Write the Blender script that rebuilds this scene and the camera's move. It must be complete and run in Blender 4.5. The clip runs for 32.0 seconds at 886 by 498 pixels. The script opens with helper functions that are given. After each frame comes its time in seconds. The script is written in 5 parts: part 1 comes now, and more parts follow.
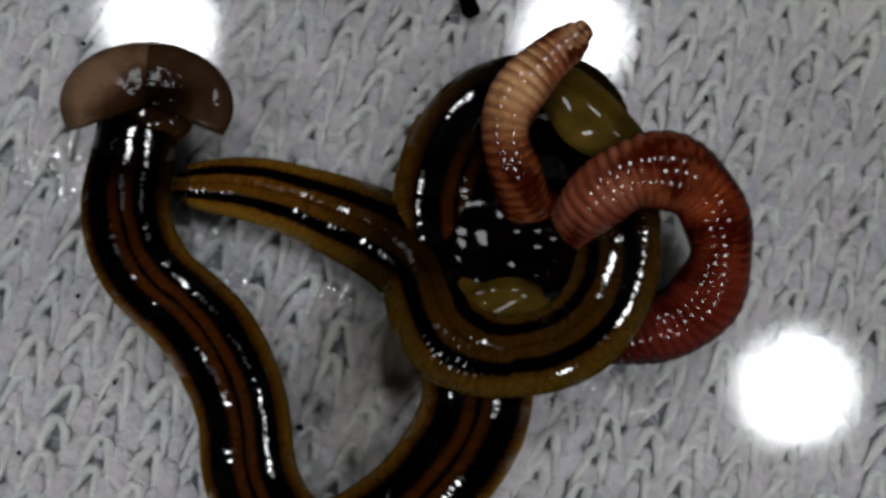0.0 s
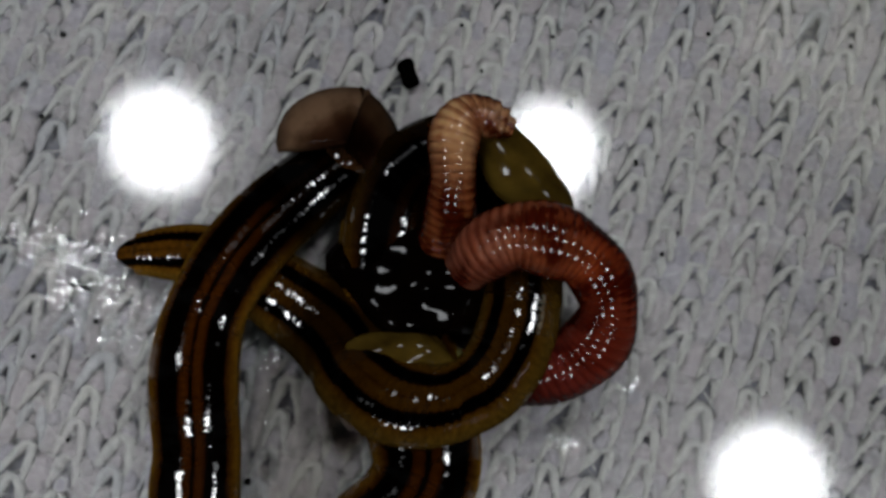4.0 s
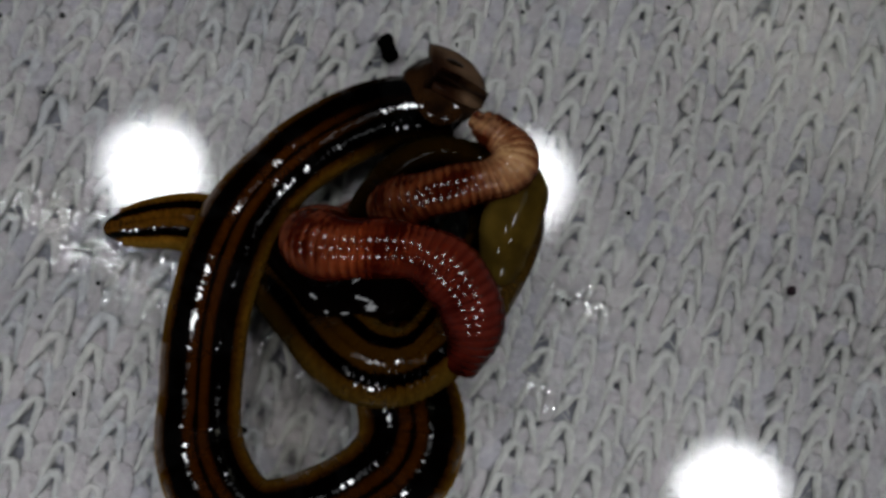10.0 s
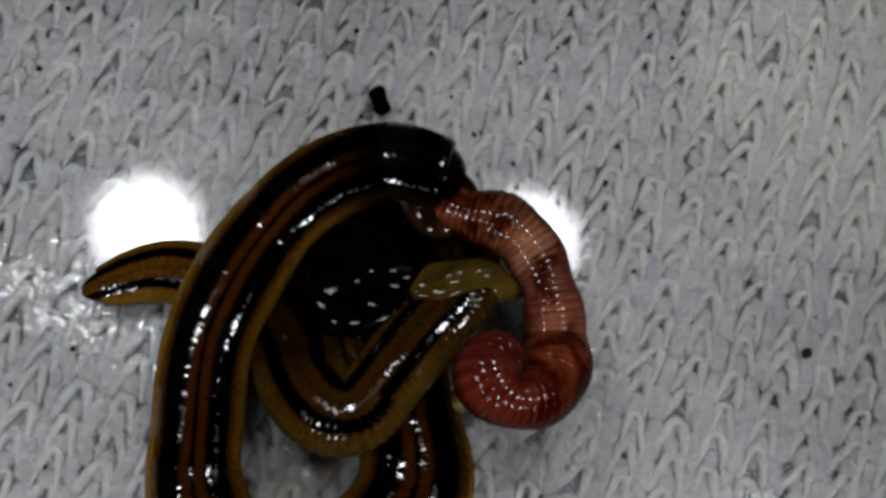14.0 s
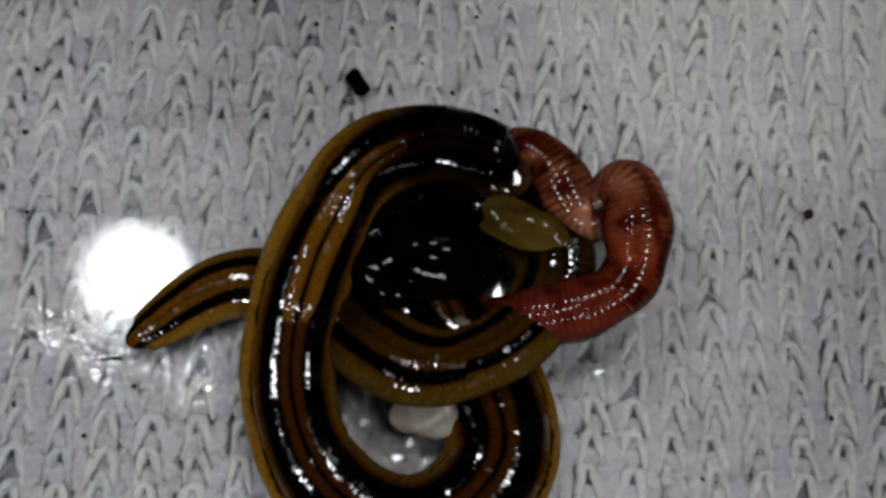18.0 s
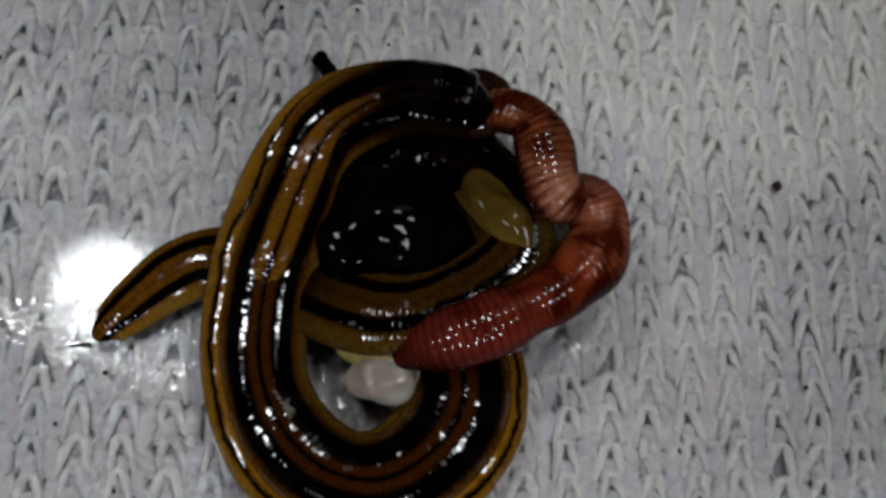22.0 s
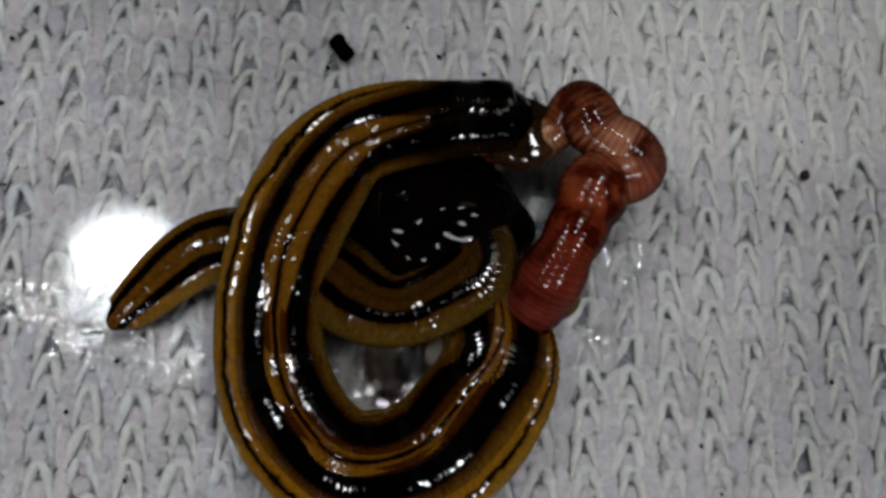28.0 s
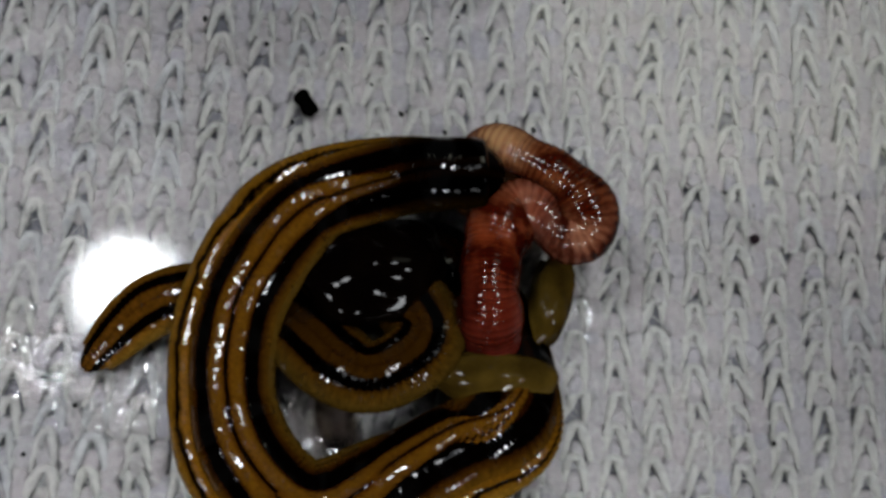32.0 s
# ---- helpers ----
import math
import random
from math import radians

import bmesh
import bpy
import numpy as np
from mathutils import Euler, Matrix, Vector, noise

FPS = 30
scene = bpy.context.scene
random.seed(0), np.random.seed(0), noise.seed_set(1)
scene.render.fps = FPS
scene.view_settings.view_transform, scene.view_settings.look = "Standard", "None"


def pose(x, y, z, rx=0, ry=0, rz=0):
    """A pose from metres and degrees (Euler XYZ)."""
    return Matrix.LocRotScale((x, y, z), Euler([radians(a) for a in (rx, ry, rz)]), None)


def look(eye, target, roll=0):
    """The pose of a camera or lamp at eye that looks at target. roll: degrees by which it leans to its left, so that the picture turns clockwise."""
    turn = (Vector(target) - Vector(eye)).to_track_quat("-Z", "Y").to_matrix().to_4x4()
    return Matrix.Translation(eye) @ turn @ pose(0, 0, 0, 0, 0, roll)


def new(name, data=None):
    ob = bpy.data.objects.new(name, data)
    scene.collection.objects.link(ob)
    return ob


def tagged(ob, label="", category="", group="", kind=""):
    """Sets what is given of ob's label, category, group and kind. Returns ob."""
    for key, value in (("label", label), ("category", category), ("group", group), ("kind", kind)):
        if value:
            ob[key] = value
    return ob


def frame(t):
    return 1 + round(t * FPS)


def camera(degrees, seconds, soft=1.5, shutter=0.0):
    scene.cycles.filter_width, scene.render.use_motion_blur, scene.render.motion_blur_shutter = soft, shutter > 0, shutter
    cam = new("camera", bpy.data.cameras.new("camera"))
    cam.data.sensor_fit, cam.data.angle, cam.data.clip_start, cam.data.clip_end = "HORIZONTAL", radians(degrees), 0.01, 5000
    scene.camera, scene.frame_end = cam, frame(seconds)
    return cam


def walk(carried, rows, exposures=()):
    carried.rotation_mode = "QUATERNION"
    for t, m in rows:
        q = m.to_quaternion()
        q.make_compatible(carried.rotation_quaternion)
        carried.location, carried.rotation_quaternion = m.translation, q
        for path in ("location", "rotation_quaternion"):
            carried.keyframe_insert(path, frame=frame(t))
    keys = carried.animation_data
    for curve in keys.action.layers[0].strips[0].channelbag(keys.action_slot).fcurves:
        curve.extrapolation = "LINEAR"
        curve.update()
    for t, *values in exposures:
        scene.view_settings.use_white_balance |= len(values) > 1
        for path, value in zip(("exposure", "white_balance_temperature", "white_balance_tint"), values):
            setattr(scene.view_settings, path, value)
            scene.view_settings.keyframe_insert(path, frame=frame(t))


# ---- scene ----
cam = camera(38.7, 32.0, soft=3.4)
PATH = [
    (0, (0.00000, 0.00000, 0.05975), (0.00343, 0.00673, 0.0), 27.17),
    (0.5, (0.00019, -0.00231, 0.06050), (0.00339, 0.00518, 0.0), 22.98),
    (1, (0.00063, -0.00369, 0.06122), (0.00386, 0.00516, 0.0), 19.79),
    (1.5, (0.00148, -0.00163, 0.06230), (0.00449, 0.00754, 0.0), 17.93),
    (2, (0.00191, -0.00194, 0.06280), (0.00531, 0.00885, 0.0), 17.20),
    (2.5, (0.00206, -0.00208, 0.06272), (0.00584, 0.00941, 0.0), 17.75),
    (3, (0.00233, -0.00186, 0.06270), (0.00624, 0.00949, 0.0), 18.59),
    (3.5, (0.00197, -0.00187, 0.06247), (0.00640, 0.00973, 0.0), 20.42),
    (5.5, (0.00282, -0.00204, 0.06227), (0.00646, 0.00932, 0.0), 17.62),
    (6, (0.00308, -0.00257, 0.06369), (0.00686, 0.00874, 0.0), 18.19),
    (6.5, (0.00288, -0.00344, 0.06538), (0.00738, 0.00787, 0.0), 21.32),
    (7, (0.00343, -0.00464, 0.06572), (0.00792, 0.00712, 0.0), 20.37),
    (7.5, (0.00267, -0.00405, 0.06599), (0.00756, 0.00700, 0.0), 23.43),
    (8, (0.00217, -0.00495, 0.06581), (0.00708, 0.00583, 0.0), 23.78),
    (8.5, (0.00195, -0.00492, 0.06579), (0.00721, 0.00551, 0.0), 25.83),
    (9, (0.00172, -0.00459, 0.06603), (0.00702, 0.00688, 0.0), 23.33),
    (9.5, (0.00199, -0.00474, 0.06605), (0.00741, 0.00750, 0.0), 22.40),
    (10, (0.00168, -0.00528, 0.06600), (0.00732, 0.00759, 0.0), 22.19),
    (10.5, (0.00187, -0.00444, 0.06621), (0.00730, 0.00794, 0.0), 22.31),
    (11, (0.00165, -0.00478, 0.06616), (0.00729, 0.00809, 0.0), 22.34),
    (11.5, (0.00191, -0.00455, 0.06601), (0.00739, 0.00804, 0.0), 22.21),
    (12, (0.00178, -0.00405, 0.06601), (0.00717, 0.00884, 0.0), 21.47),
    (12.5, (0.00243, -0.00474, 0.06488), (0.00759, 0.00933, 0.0), 18.91),
    (13, (0.00287, -0.00500, 0.06275), (0.00725, 0.00917, 0.0), 15.75),
    (13.5, (0.00260, -0.00470, 0.06243), (0.00749, 0.01050, 0.0), 16.06),
    (15.5, (0.00122, -0.00592, 0.06407), (0.00788, 0.01057, 0.0), 20.88),
    (16, (0.00224, -0.00567, 0.06508), (0.00787, 0.01104, 0.0), 16.29),
    (16.5, (-0.00158, -0.00521, 0.06479), (0.00693, 0.01171, 0.0), 20.85),
    (17, (-0.00260, -0.00561, 0.06530), (0.00654, 0.01133, 0.0), 19.40),
    (17.5, (-0.00524, -0.00810, 0.06350), (0.00463, 0.00686, 0.0), 20.23),
    (18, (-0.00466, -0.00720, 0.06383), (0.00634, 0.00862, 0.0), 18.00),
    (18.5, (-0.00558, -0.00749, 0.06426), (0.00720, 0.00923, 0.0), 19.07),
    (19, (-0.00534, -0.00823, 0.06422), (0.00844, 0.00812, 0.0), 21.51),
    (19.5, (-0.00537, -0.00790, 0.06398), (0.00802, 0.00801, 0.0), 21.47),
    (20, (-0.00603, -0.00865, 0.06363), (0.00758, 0.00757, 0.0), 21.53),
    (20.5, (-0.00553, -0.00832, 0.06372), (0.00719, 0.00726, 0.0), 20.79),
    (21, (-0.00561, -0.00840, 0.06349), (0.00724, 0.00730, 0.0), 20.86),
    (21.5, (-0.00516, -0.00866, 0.06320), (0.00733, 0.00709, 0.0), 20.01),
    (22, (-0.00541, -0.00887, 0.06302), (0.00742, 0.00709, 0.0), 20.40),
    (22.5, (-0.00509, -0.00844, 0.06300), (0.00740, 0.00721, 0.0), 20.33),
    (23, (-0.00486, -0.00834, 0.06321), (0.00746, 0.00752, 0.0), 19.67),
    (23.5, (-0.00451, -0.00821, 0.06298), (0.00733, 0.00764, 0.0), 18.62),
    (24, (-0.00493, -0.00832, 0.06236), (0.00717, 0.00755, 0.0), 19.18),
    (24.5, (-0.00468, -0.00821, 0.06235), (0.00720, 0.00730, 0.0), 19.31),
    (25, (-0.00480, -0.00864, 0.06206), (0.00715, 0.00709, 0.0), 19.10),
    (25.5, (-0.00464, -0.00804, 0.06246), (0.00709, 0.00744, 0.0), 19.12),
    (26, (-0.00489, -0.00828, 0.06252), (0.00684, 0.00741, 0.0), 18.76),
    (26.5, (-0.00490, -0.00833, 0.06212), (0.00653, 0.00717, 0.0), 18.42),
    (28.5, (-0.00477, -0.00812, 0.06180), (0.00630, 0.00673, 0.0), 18.94),
    (29, (-0.00487, -0.00846, 0.06157), (0.00635, 0.00665, 0.0), 18.87),
    (29.5, (-0.00468, -0.00844, 0.06146), (0.00630, 0.00657, 0.0), 18.41),
    (30, (-0.00418, -0.00836, 0.06153), (0.00716, 0.00675, 0.0), 19.15),
    (30.5, (-0.00216, -0.00777, 0.06175), (0.00962, 0.00793, 0.0), 20.29),
    (31, (-0.00155, -0.00749, 0.06080), (0.00969, 0.00835, 0.0), 18.97),
    (31.5, (-0.00247, -0.00739, 0.06218), (0.00909, 0.00841, 0.0), 19.93),
    (32, (-0.00200, -0.00740, 0.06434), (0.00950, 0.00897, 0.0), 18.87),
]
EXPOSURES = [(0, -0.14), (3, -0.26), (6, -0.35), (9, -0.35), (12, -0.11), (13, -0.10), (16, 0.06), (19, 0.12), (26, 0.1), (29, 0.2), (32, 0.24)]
walk(cam, [(t, look(eye, target, roll)) for t, eye, target, roll in PATH], EXPOSURES)

# ---- world and light ----
MM = 0.001
world = bpy.data.worlds.new("room_light")
world.use_nodes = True
scene.world = world
bg = world.node_tree.nodes["Background"]
bg.inputs[0].default_value = (0.9, 0.95, 1.0, 1)
bg.inputs[1].default_value = 0.02
LED_POWER = 54.0
LED_RING, LED_RADIUS = 41.1 * MM, 4.95 * MM
# a window of the room, high on one side; its dull shine lies on the film
pane = bpy.data.lights.new("window_light", "AREA")
pane.shape, pane.size, pane.size_y, pane.energy, pane.color = "ELLIPSE", 0.8, 0.6, 1.7, (0.98, 1.0, 0.82)
new("window_light", pane).matrix_basis = look((0.88, 0.72, 1.66), (0.01, 0.01, 0))


# ---- material helpers ----
def shader(name):
    m = bpy.data.materials.new(name)
    m.use_nodes = True
    nt = m.node_tree
    b = nt.nodes["Principled BSDF"]
    return m, nt, b


def node(nt, kind, **values):
    n = nt.nodes.new(kind)
    for key, value in values.items():
        key = key.replace("_", " ")
        n.inputs[key].default_value = value
    return n


def ramp(nt, stops, source):
    r = nt.nodes.new("ShaderNodeValToRGB")
    e = r.color_ramp.elements
    while len(e) < len(stops):
        e.new(0.5)
    for el, (pos, col) in zip(e, stops):
        el.position, el.color = pos, (*col, 1)
    nt.links.new(source, r.inputs[0])
    return r.outputs[0]


def mix(nt, fac, a, b, blend="MIX"):
    n = nt.nodes.new("ShaderNodeMix")
    n.data_type, n.blend_type = "RGBA", blend
    for sock, v in ((n.inputs[0], fac), (n.inputs[6], a), (n.inputs[7], b)):
        if isinstance(v, bpy.types.NodeSocket):
            nt.links.new(v, sock)
        else:
            sock.default_value = v if not isinstance(v, tuple) else (*v, 1)
    return n.outputs[2]


def noise_fac(nt, coord, scale, detail=3.0, rough=0.55):
    n = node(nt, "ShaderNodeTexNoise", Scale=scale, Detail=detail, Roughness=rough)
    nt.links.new(coord, n.inputs["Vector"])
    return n.outputs[0]


def bump(nt, b, height, strength, distance):
    n = node(nt, "ShaderNodeBump", Strength=strength, Distance=distance)
    nt.links.new(height, n.inputs["Height"])
    nt.links.new(n.outputs[0], b.inputs["Normal"])
    nt.links.new(n.outputs[0], b.inputs["Coat Normal"])


def coords(nt, which):
    return nt.nodes.new("ShaderNodeTexCoord").outputs[which]


def yarn_material(name, light, dark):
    m, nt, b = shader(name)
    pos = coords(nt, "Object")
    geo = nt.nodes.new("ShaderNodeNewGeometry")
    grain = noise_fac(nt, pos, 2600.0, 4.0)
    blotch = noise_fac(nt, pos, 160.0, 3.0)
    base = ramp(nt, [(0.25, dark), (0.75, light)], grain)
    tint = ramp(nt, [(0.0, (0.86, 0.88, 0.98)), (0.5, (1.0, 1.0, 0.94)), (1.0, (1.04, 0.98, 0.98))], geo.outputs["Random Per Island"])
    col = mix(nt, 0.55, base, tint, "MULTIPLY")
    col = mix(nt, 0.6, col, ramp(nt, [(0.3, (0.80, 0.82, 0.88)), (0.7, (1, 1, 1))], blotch), "MULTIPLY")
    nt.links.new(col, b.inputs["Base Color"])
    b.inputs["Roughness"].default_value = 0.9
    b.inputs["Specular IOR Level"].default_value = 0.15
    fuzz = mix(nt, 0.5, grain, noise_fac(nt, pos, 1300.0, 3.0))
    bump(nt, b, fuzz, 0.9, 0.0003)
    return m


def along_body(nt, pos):
    """Places counted along the whole animal: each piece keeps its distance from the head in its colour's alpha."""
    info = nt.nodes.new("ShaderNodeObjectInfo")
    sc = nt.nodes.new("ShaderNodeVectorMath")
    sc.operation = "SCALE"
    sc.inputs[0].default_value = (0.0, 100.0, 0.0)
    nt.links.new(info.outputs["Alpha"], sc.inputs["Scale"])
    ad = nt.nodes.new("ShaderNodeVectorMath")
    nt.links.new(pos, ad.inputs[0])
    nt.links.new(sc.outputs[0], ad.inputs[1])
    return ad.outputs[0]


def band_material():
    """The ochre band along the back, with a thin black line down its middle."""
    m, nt, b = shader("ochre_band_skin")
    pos = coords(nt, "Object")
    sep = nt.nodes.new("ShaderNodeSeparateXYZ")
    nt.links.new(pos, sep.inputs[0])
    place = along_body(nt, pos)
    ab = nt.nodes.new("ShaderNodeMath")
    ab.operation = "ABSOLUTE"
    nt.links.new(sep.outputs[0], ab.inputs[0])
    ad = nt.nodes.new("ShaderNodeMath")
    ad.operation = "MULTIPLY_ADD"
    nt.links.new(noise_fac(nt, place, 0.8, 3.0), ad.inputs[0])
    ad.inputs[1].default_value = 0.12
    nt.links.new(ab.outputs[0], ad.inputs[2])
    black = (0.0003, 0.00015, 0.0001)
    col = ramp(nt, [(0.12, black), (0.22, (0.040, 0.014, 0.001)), (0.40, (0.058, 0.025, 0.0019)), (0.78, (0.053, 0.022, 0.0017)), (0.90, (0.020, 0.006, 0.0005)), (0.98, black)], ad.outputs[0])
    info = nt.nodes.new("ShaderNodeObjectInfo")
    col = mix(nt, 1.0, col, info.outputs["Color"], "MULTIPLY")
    col = mix(nt, 0.7, col, ramp(nt, [(0.3, (0.35, 0.30, 0.25)), (0.7, (1.3, 1.25, 1.1))], noise_fac(nt, place, 5.0, 4.0)), "MULTIPLY")
    nt.links.new(col, b.inputs["Base Color"])
    b.inputs["Roughness"].default_value = 0.3
    b.inputs["Specular IOR Level"].default_value = 0.0
    wet = ramp(nt, [(0.51, (0.02, 0.02, 0.02)), (0.60, (1, 1, 1))], noise_fac(nt, place, 0.55, 3.0))
    nt.links.new(wet, b.inputs["Coat Weight"])
    b.inputs["Coat Roughness"].default_value = 0.035
    bump(nt, b, noise_fac(nt, place, 1.2, 2.0), 0.30, 0.0004)
    return m


def flatworm_material(name, margin=False):
    """Dark lengthwise stripes on ochre-brown, over the width of a body segment; belly and margins are paler."""
    m, nt, b = shader(name)
    pos = coords(nt, "Object")
    sep = nt.nodes.new("ShaderNodeSeparateXYZ")
    nt.links.new(pos, sep.inputs[0])
    place = along_body(nt, pos)
    wob = noise_fac(nt, place, 0.8, 3.0)
    ab = nt.nodes.new("ShaderNodeMath")
    ab.operation = "ABSOLUTE"
    nt.links.new(sep.outputs[0], ab.inputs[0])
    ad = nt.nodes.new("ShaderNodeMath")
    ad.operation = "MULTIPLY_ADD"
    nt.links.new(wob, ad.inputs[0])
    ad.inputs[1].default_value = 0.10
    nt.links.new(ab.outputs[0], ad.inputs[2])
    black, brown, ochre = (0.0003, 0.00015, 0.0001), (0.016, 0.0043, 0.0004), (0.060, 0.028, 0.0026)
    stripes = ramp(nt, [(0.07, black), (0.14, brown), (0.25, brown), (0.36, black), (0.76, black), (0.87, (0.024, 0.0085, 0.0008)), (1.0, ochre)], ad.outputs[0])
    tail = ramp(nt, [(0.04, brown), (0.10, (0.038, 0.015, 0.0014)), (0.30, (0.040, 0.016, 0.0015)), (0.38, black), (0.62, black), (0.72, (0.064, 0.027, 0.0024)), (0.97, (0.084, 0.047, 0.0072))], ad.outputs[0])
    info = nt.nodes.new("ShaderNodeObjectInfo")
    if margin:
        side = nt.nodes.new("ShaderNodeMath")
        side.operation = "MULTIPLY_ADD"
        nt.links.new(sep.outputs[0], side.inputs[0])
        side.inputs[1].default_value = 0.5
        nt.links.new(ramp(nt, [(0.3, (0.44, 0.44, 0.44)), (0.7, (0.54, 0.54, 0.54))], wob), side.inputs[2])
        tail = ramp(nt, [(0.10, black), (0.22, brown), (0.34, (0.076, 0.032, 0.0022)), (0.52, (0.086, 0.037, 0.0027)), (0.60, black), (0.66, black), (0.74, (0.080, 0.036, 0.0030)), (0.97, (0.112, 0.062, 0.0090))], side.outputs[0])
        stripes = tail
    stripes = mix(nt, ramp(nt, [(0.70, (0, 0, 0)), (0.76, (1, 1, 1))], info.outputs["Alpha"]), stripes, tail)
    belly = ramp(nt, [(0.0, (1, 1, 1)), (0.05, (0, 0, 0))], sep.outputs[2])
    fleck = noise_fac(nt, place, 5.0, 4.0)
    col = mix(nt, belly, stripes, (0.050, 0.030, 0.0035))
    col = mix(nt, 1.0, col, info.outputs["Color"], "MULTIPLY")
    col = mix(nt, 0.7, col, ramp(nt, [(0.3, (0.35, 0.30, 0.25)), (0.7, (1.3, 1.25, 1.1))], fleck), "MULTIPLY")
    nt.links.new(col, b.inputs["Base Color"])
    b.inputs["Roughness"].default_value = 0.3
    b.inputs["Specular IOR Level"].default_value = 0.0
    wet = ramp(nt, [(0.51, (0.02, 0.02, 0.02)), (0.60, (1, 1, 1))], noise_fac(nt, place, 0.55, 3.0))
    nt.links.new(wet, b.inputs["Coat Weight"])
    b.inputs["Coat Roughness"].default_value = 0.035
    fine = mix(nt, 0.12, noise_fac(nt, place, 0.8, 2.0), noise_fac(nt, place, 4.0, 2.0))
    bump(nt, b, fine, 0.30, 0.0004)
    return m


def earthworm_material():
    m, nt, b = shader("ringed_wet_skin")
    place = along_body(nt, coords(nt, "Object"))
    info = nt.nodes.new("ShaderNodeObjectInfo")
    pos = coords(nt, "Object")
    sep = nt.nodes.new("ShaderNodeSeparateXYZ")
    nt.links.new(pos, sep.inputs[0])
    sv = nt.nodes.new("ShaderNodeVectorMath")
    sv.operation = "MULTIPLY"
    sv.inputs[1].default_value = (1.0, 0.6, 1.0)
    nt.links.new(place, sv.inputs[0])
    blot = noise_fac(nt, sv.outputs[0], 0.75, 3.0, 0.6)
    col = mix(nt, 1.0, info.outputs["Color"], ramp(nt, [(0.40, (0.22, 0.08, 0.05)), (0.52, (0.9, 0.85, 0.85)), (0.64, (1.3, 1.4, 1.4))], blot), "MULTIPLY")
    patch = ramp(nt, [(0.40, (0.50, 0.22, 0.15)), (0.50, (1.0, 0.95, 0.95)), (0.60, (1.22, 1.25, 1.25))], noise_fac(nt, sv.outputs[0], 0.26, 2.0))
    col = mix(nt, 0.8, col, patch, "MULTIPLY")
    # flanks redder and darker than the back; the darkest part is painted shade
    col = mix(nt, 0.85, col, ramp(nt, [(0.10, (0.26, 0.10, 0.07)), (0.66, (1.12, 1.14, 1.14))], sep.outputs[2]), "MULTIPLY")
    groove = ramp(nt, [(0.31, (0.48, 0.24, 0.17)), (0.42, (1.1, 1.1, 1.08)), (0.58, (1.1, 1.1, 1.08)), (0.69, (0.48, 0.24, 0.17))], coords(nt, "Generated"))
    sepg = nt.nodes.new("ShaderNodeSeparateXYZ")
    nt.links.new(coords(nt, "Generated"), sepg.inputs[0])
    nt.links.new(sepg.outputs[1], groove.node.inputs[0])
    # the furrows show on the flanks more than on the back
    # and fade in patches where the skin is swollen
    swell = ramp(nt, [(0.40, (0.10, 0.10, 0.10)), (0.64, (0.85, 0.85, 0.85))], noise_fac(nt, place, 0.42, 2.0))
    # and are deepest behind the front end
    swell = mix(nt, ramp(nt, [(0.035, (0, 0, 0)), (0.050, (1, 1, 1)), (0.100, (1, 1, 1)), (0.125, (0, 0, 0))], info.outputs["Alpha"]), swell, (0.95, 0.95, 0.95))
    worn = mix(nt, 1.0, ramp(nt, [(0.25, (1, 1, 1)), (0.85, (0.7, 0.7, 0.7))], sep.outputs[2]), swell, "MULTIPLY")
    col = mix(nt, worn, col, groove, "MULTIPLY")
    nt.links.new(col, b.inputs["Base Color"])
    b.inputs["Roughness"].default_value = 0.4
    b.inputs["Specular IOR Level"].default_value = 0.0
    b.inputs["Coat Weight"].default_value = 0.32
    b.inputs["Coat Roughness"].default_value = 0.04
    b.inputs["Subsurface Weight"].default_value = 0.2
    b.inputs["Subsurface Radius"].default_value = (1.0, 0.35, 0.2)
    b.inputs["Subsurface Scale"].default_value = 0.0006
    bump(nt, b, noise_fac(nt, place, 2.0, 3.0), 0.05, 0.0003)
    return m


def skin_material(name, dark, pale, rough=0.2, scale=350.0, sss=0.0):
    m, nt, b = shader(name)
    pos = coords(nt, "Object")
    col = ramp(nt, [(0.3, dark), (0.7, pale)], noise_fac(nt, pos, scale, 4.0))
    nt.links.new(col, b.inputs["Base Color"])
    b.inputs["Roughness"].default_value = rough
    b.inputs["Specular IOR Level"].default_value = 0.0
    b.inputs["Coat Weight"].default_value = 0.5
    b.inputs["Coat Roughness"].default_value = 0.04
    if sss:
        b.inputs["Subsurface Weight"].default_value = sss
        b.inputs["Subsurface Scale"].default_value = 0.0008
    bump(nt, b, noise_fac(nt, pos, scale * 3, 3.0), 0.15, 0.0001)
    return m


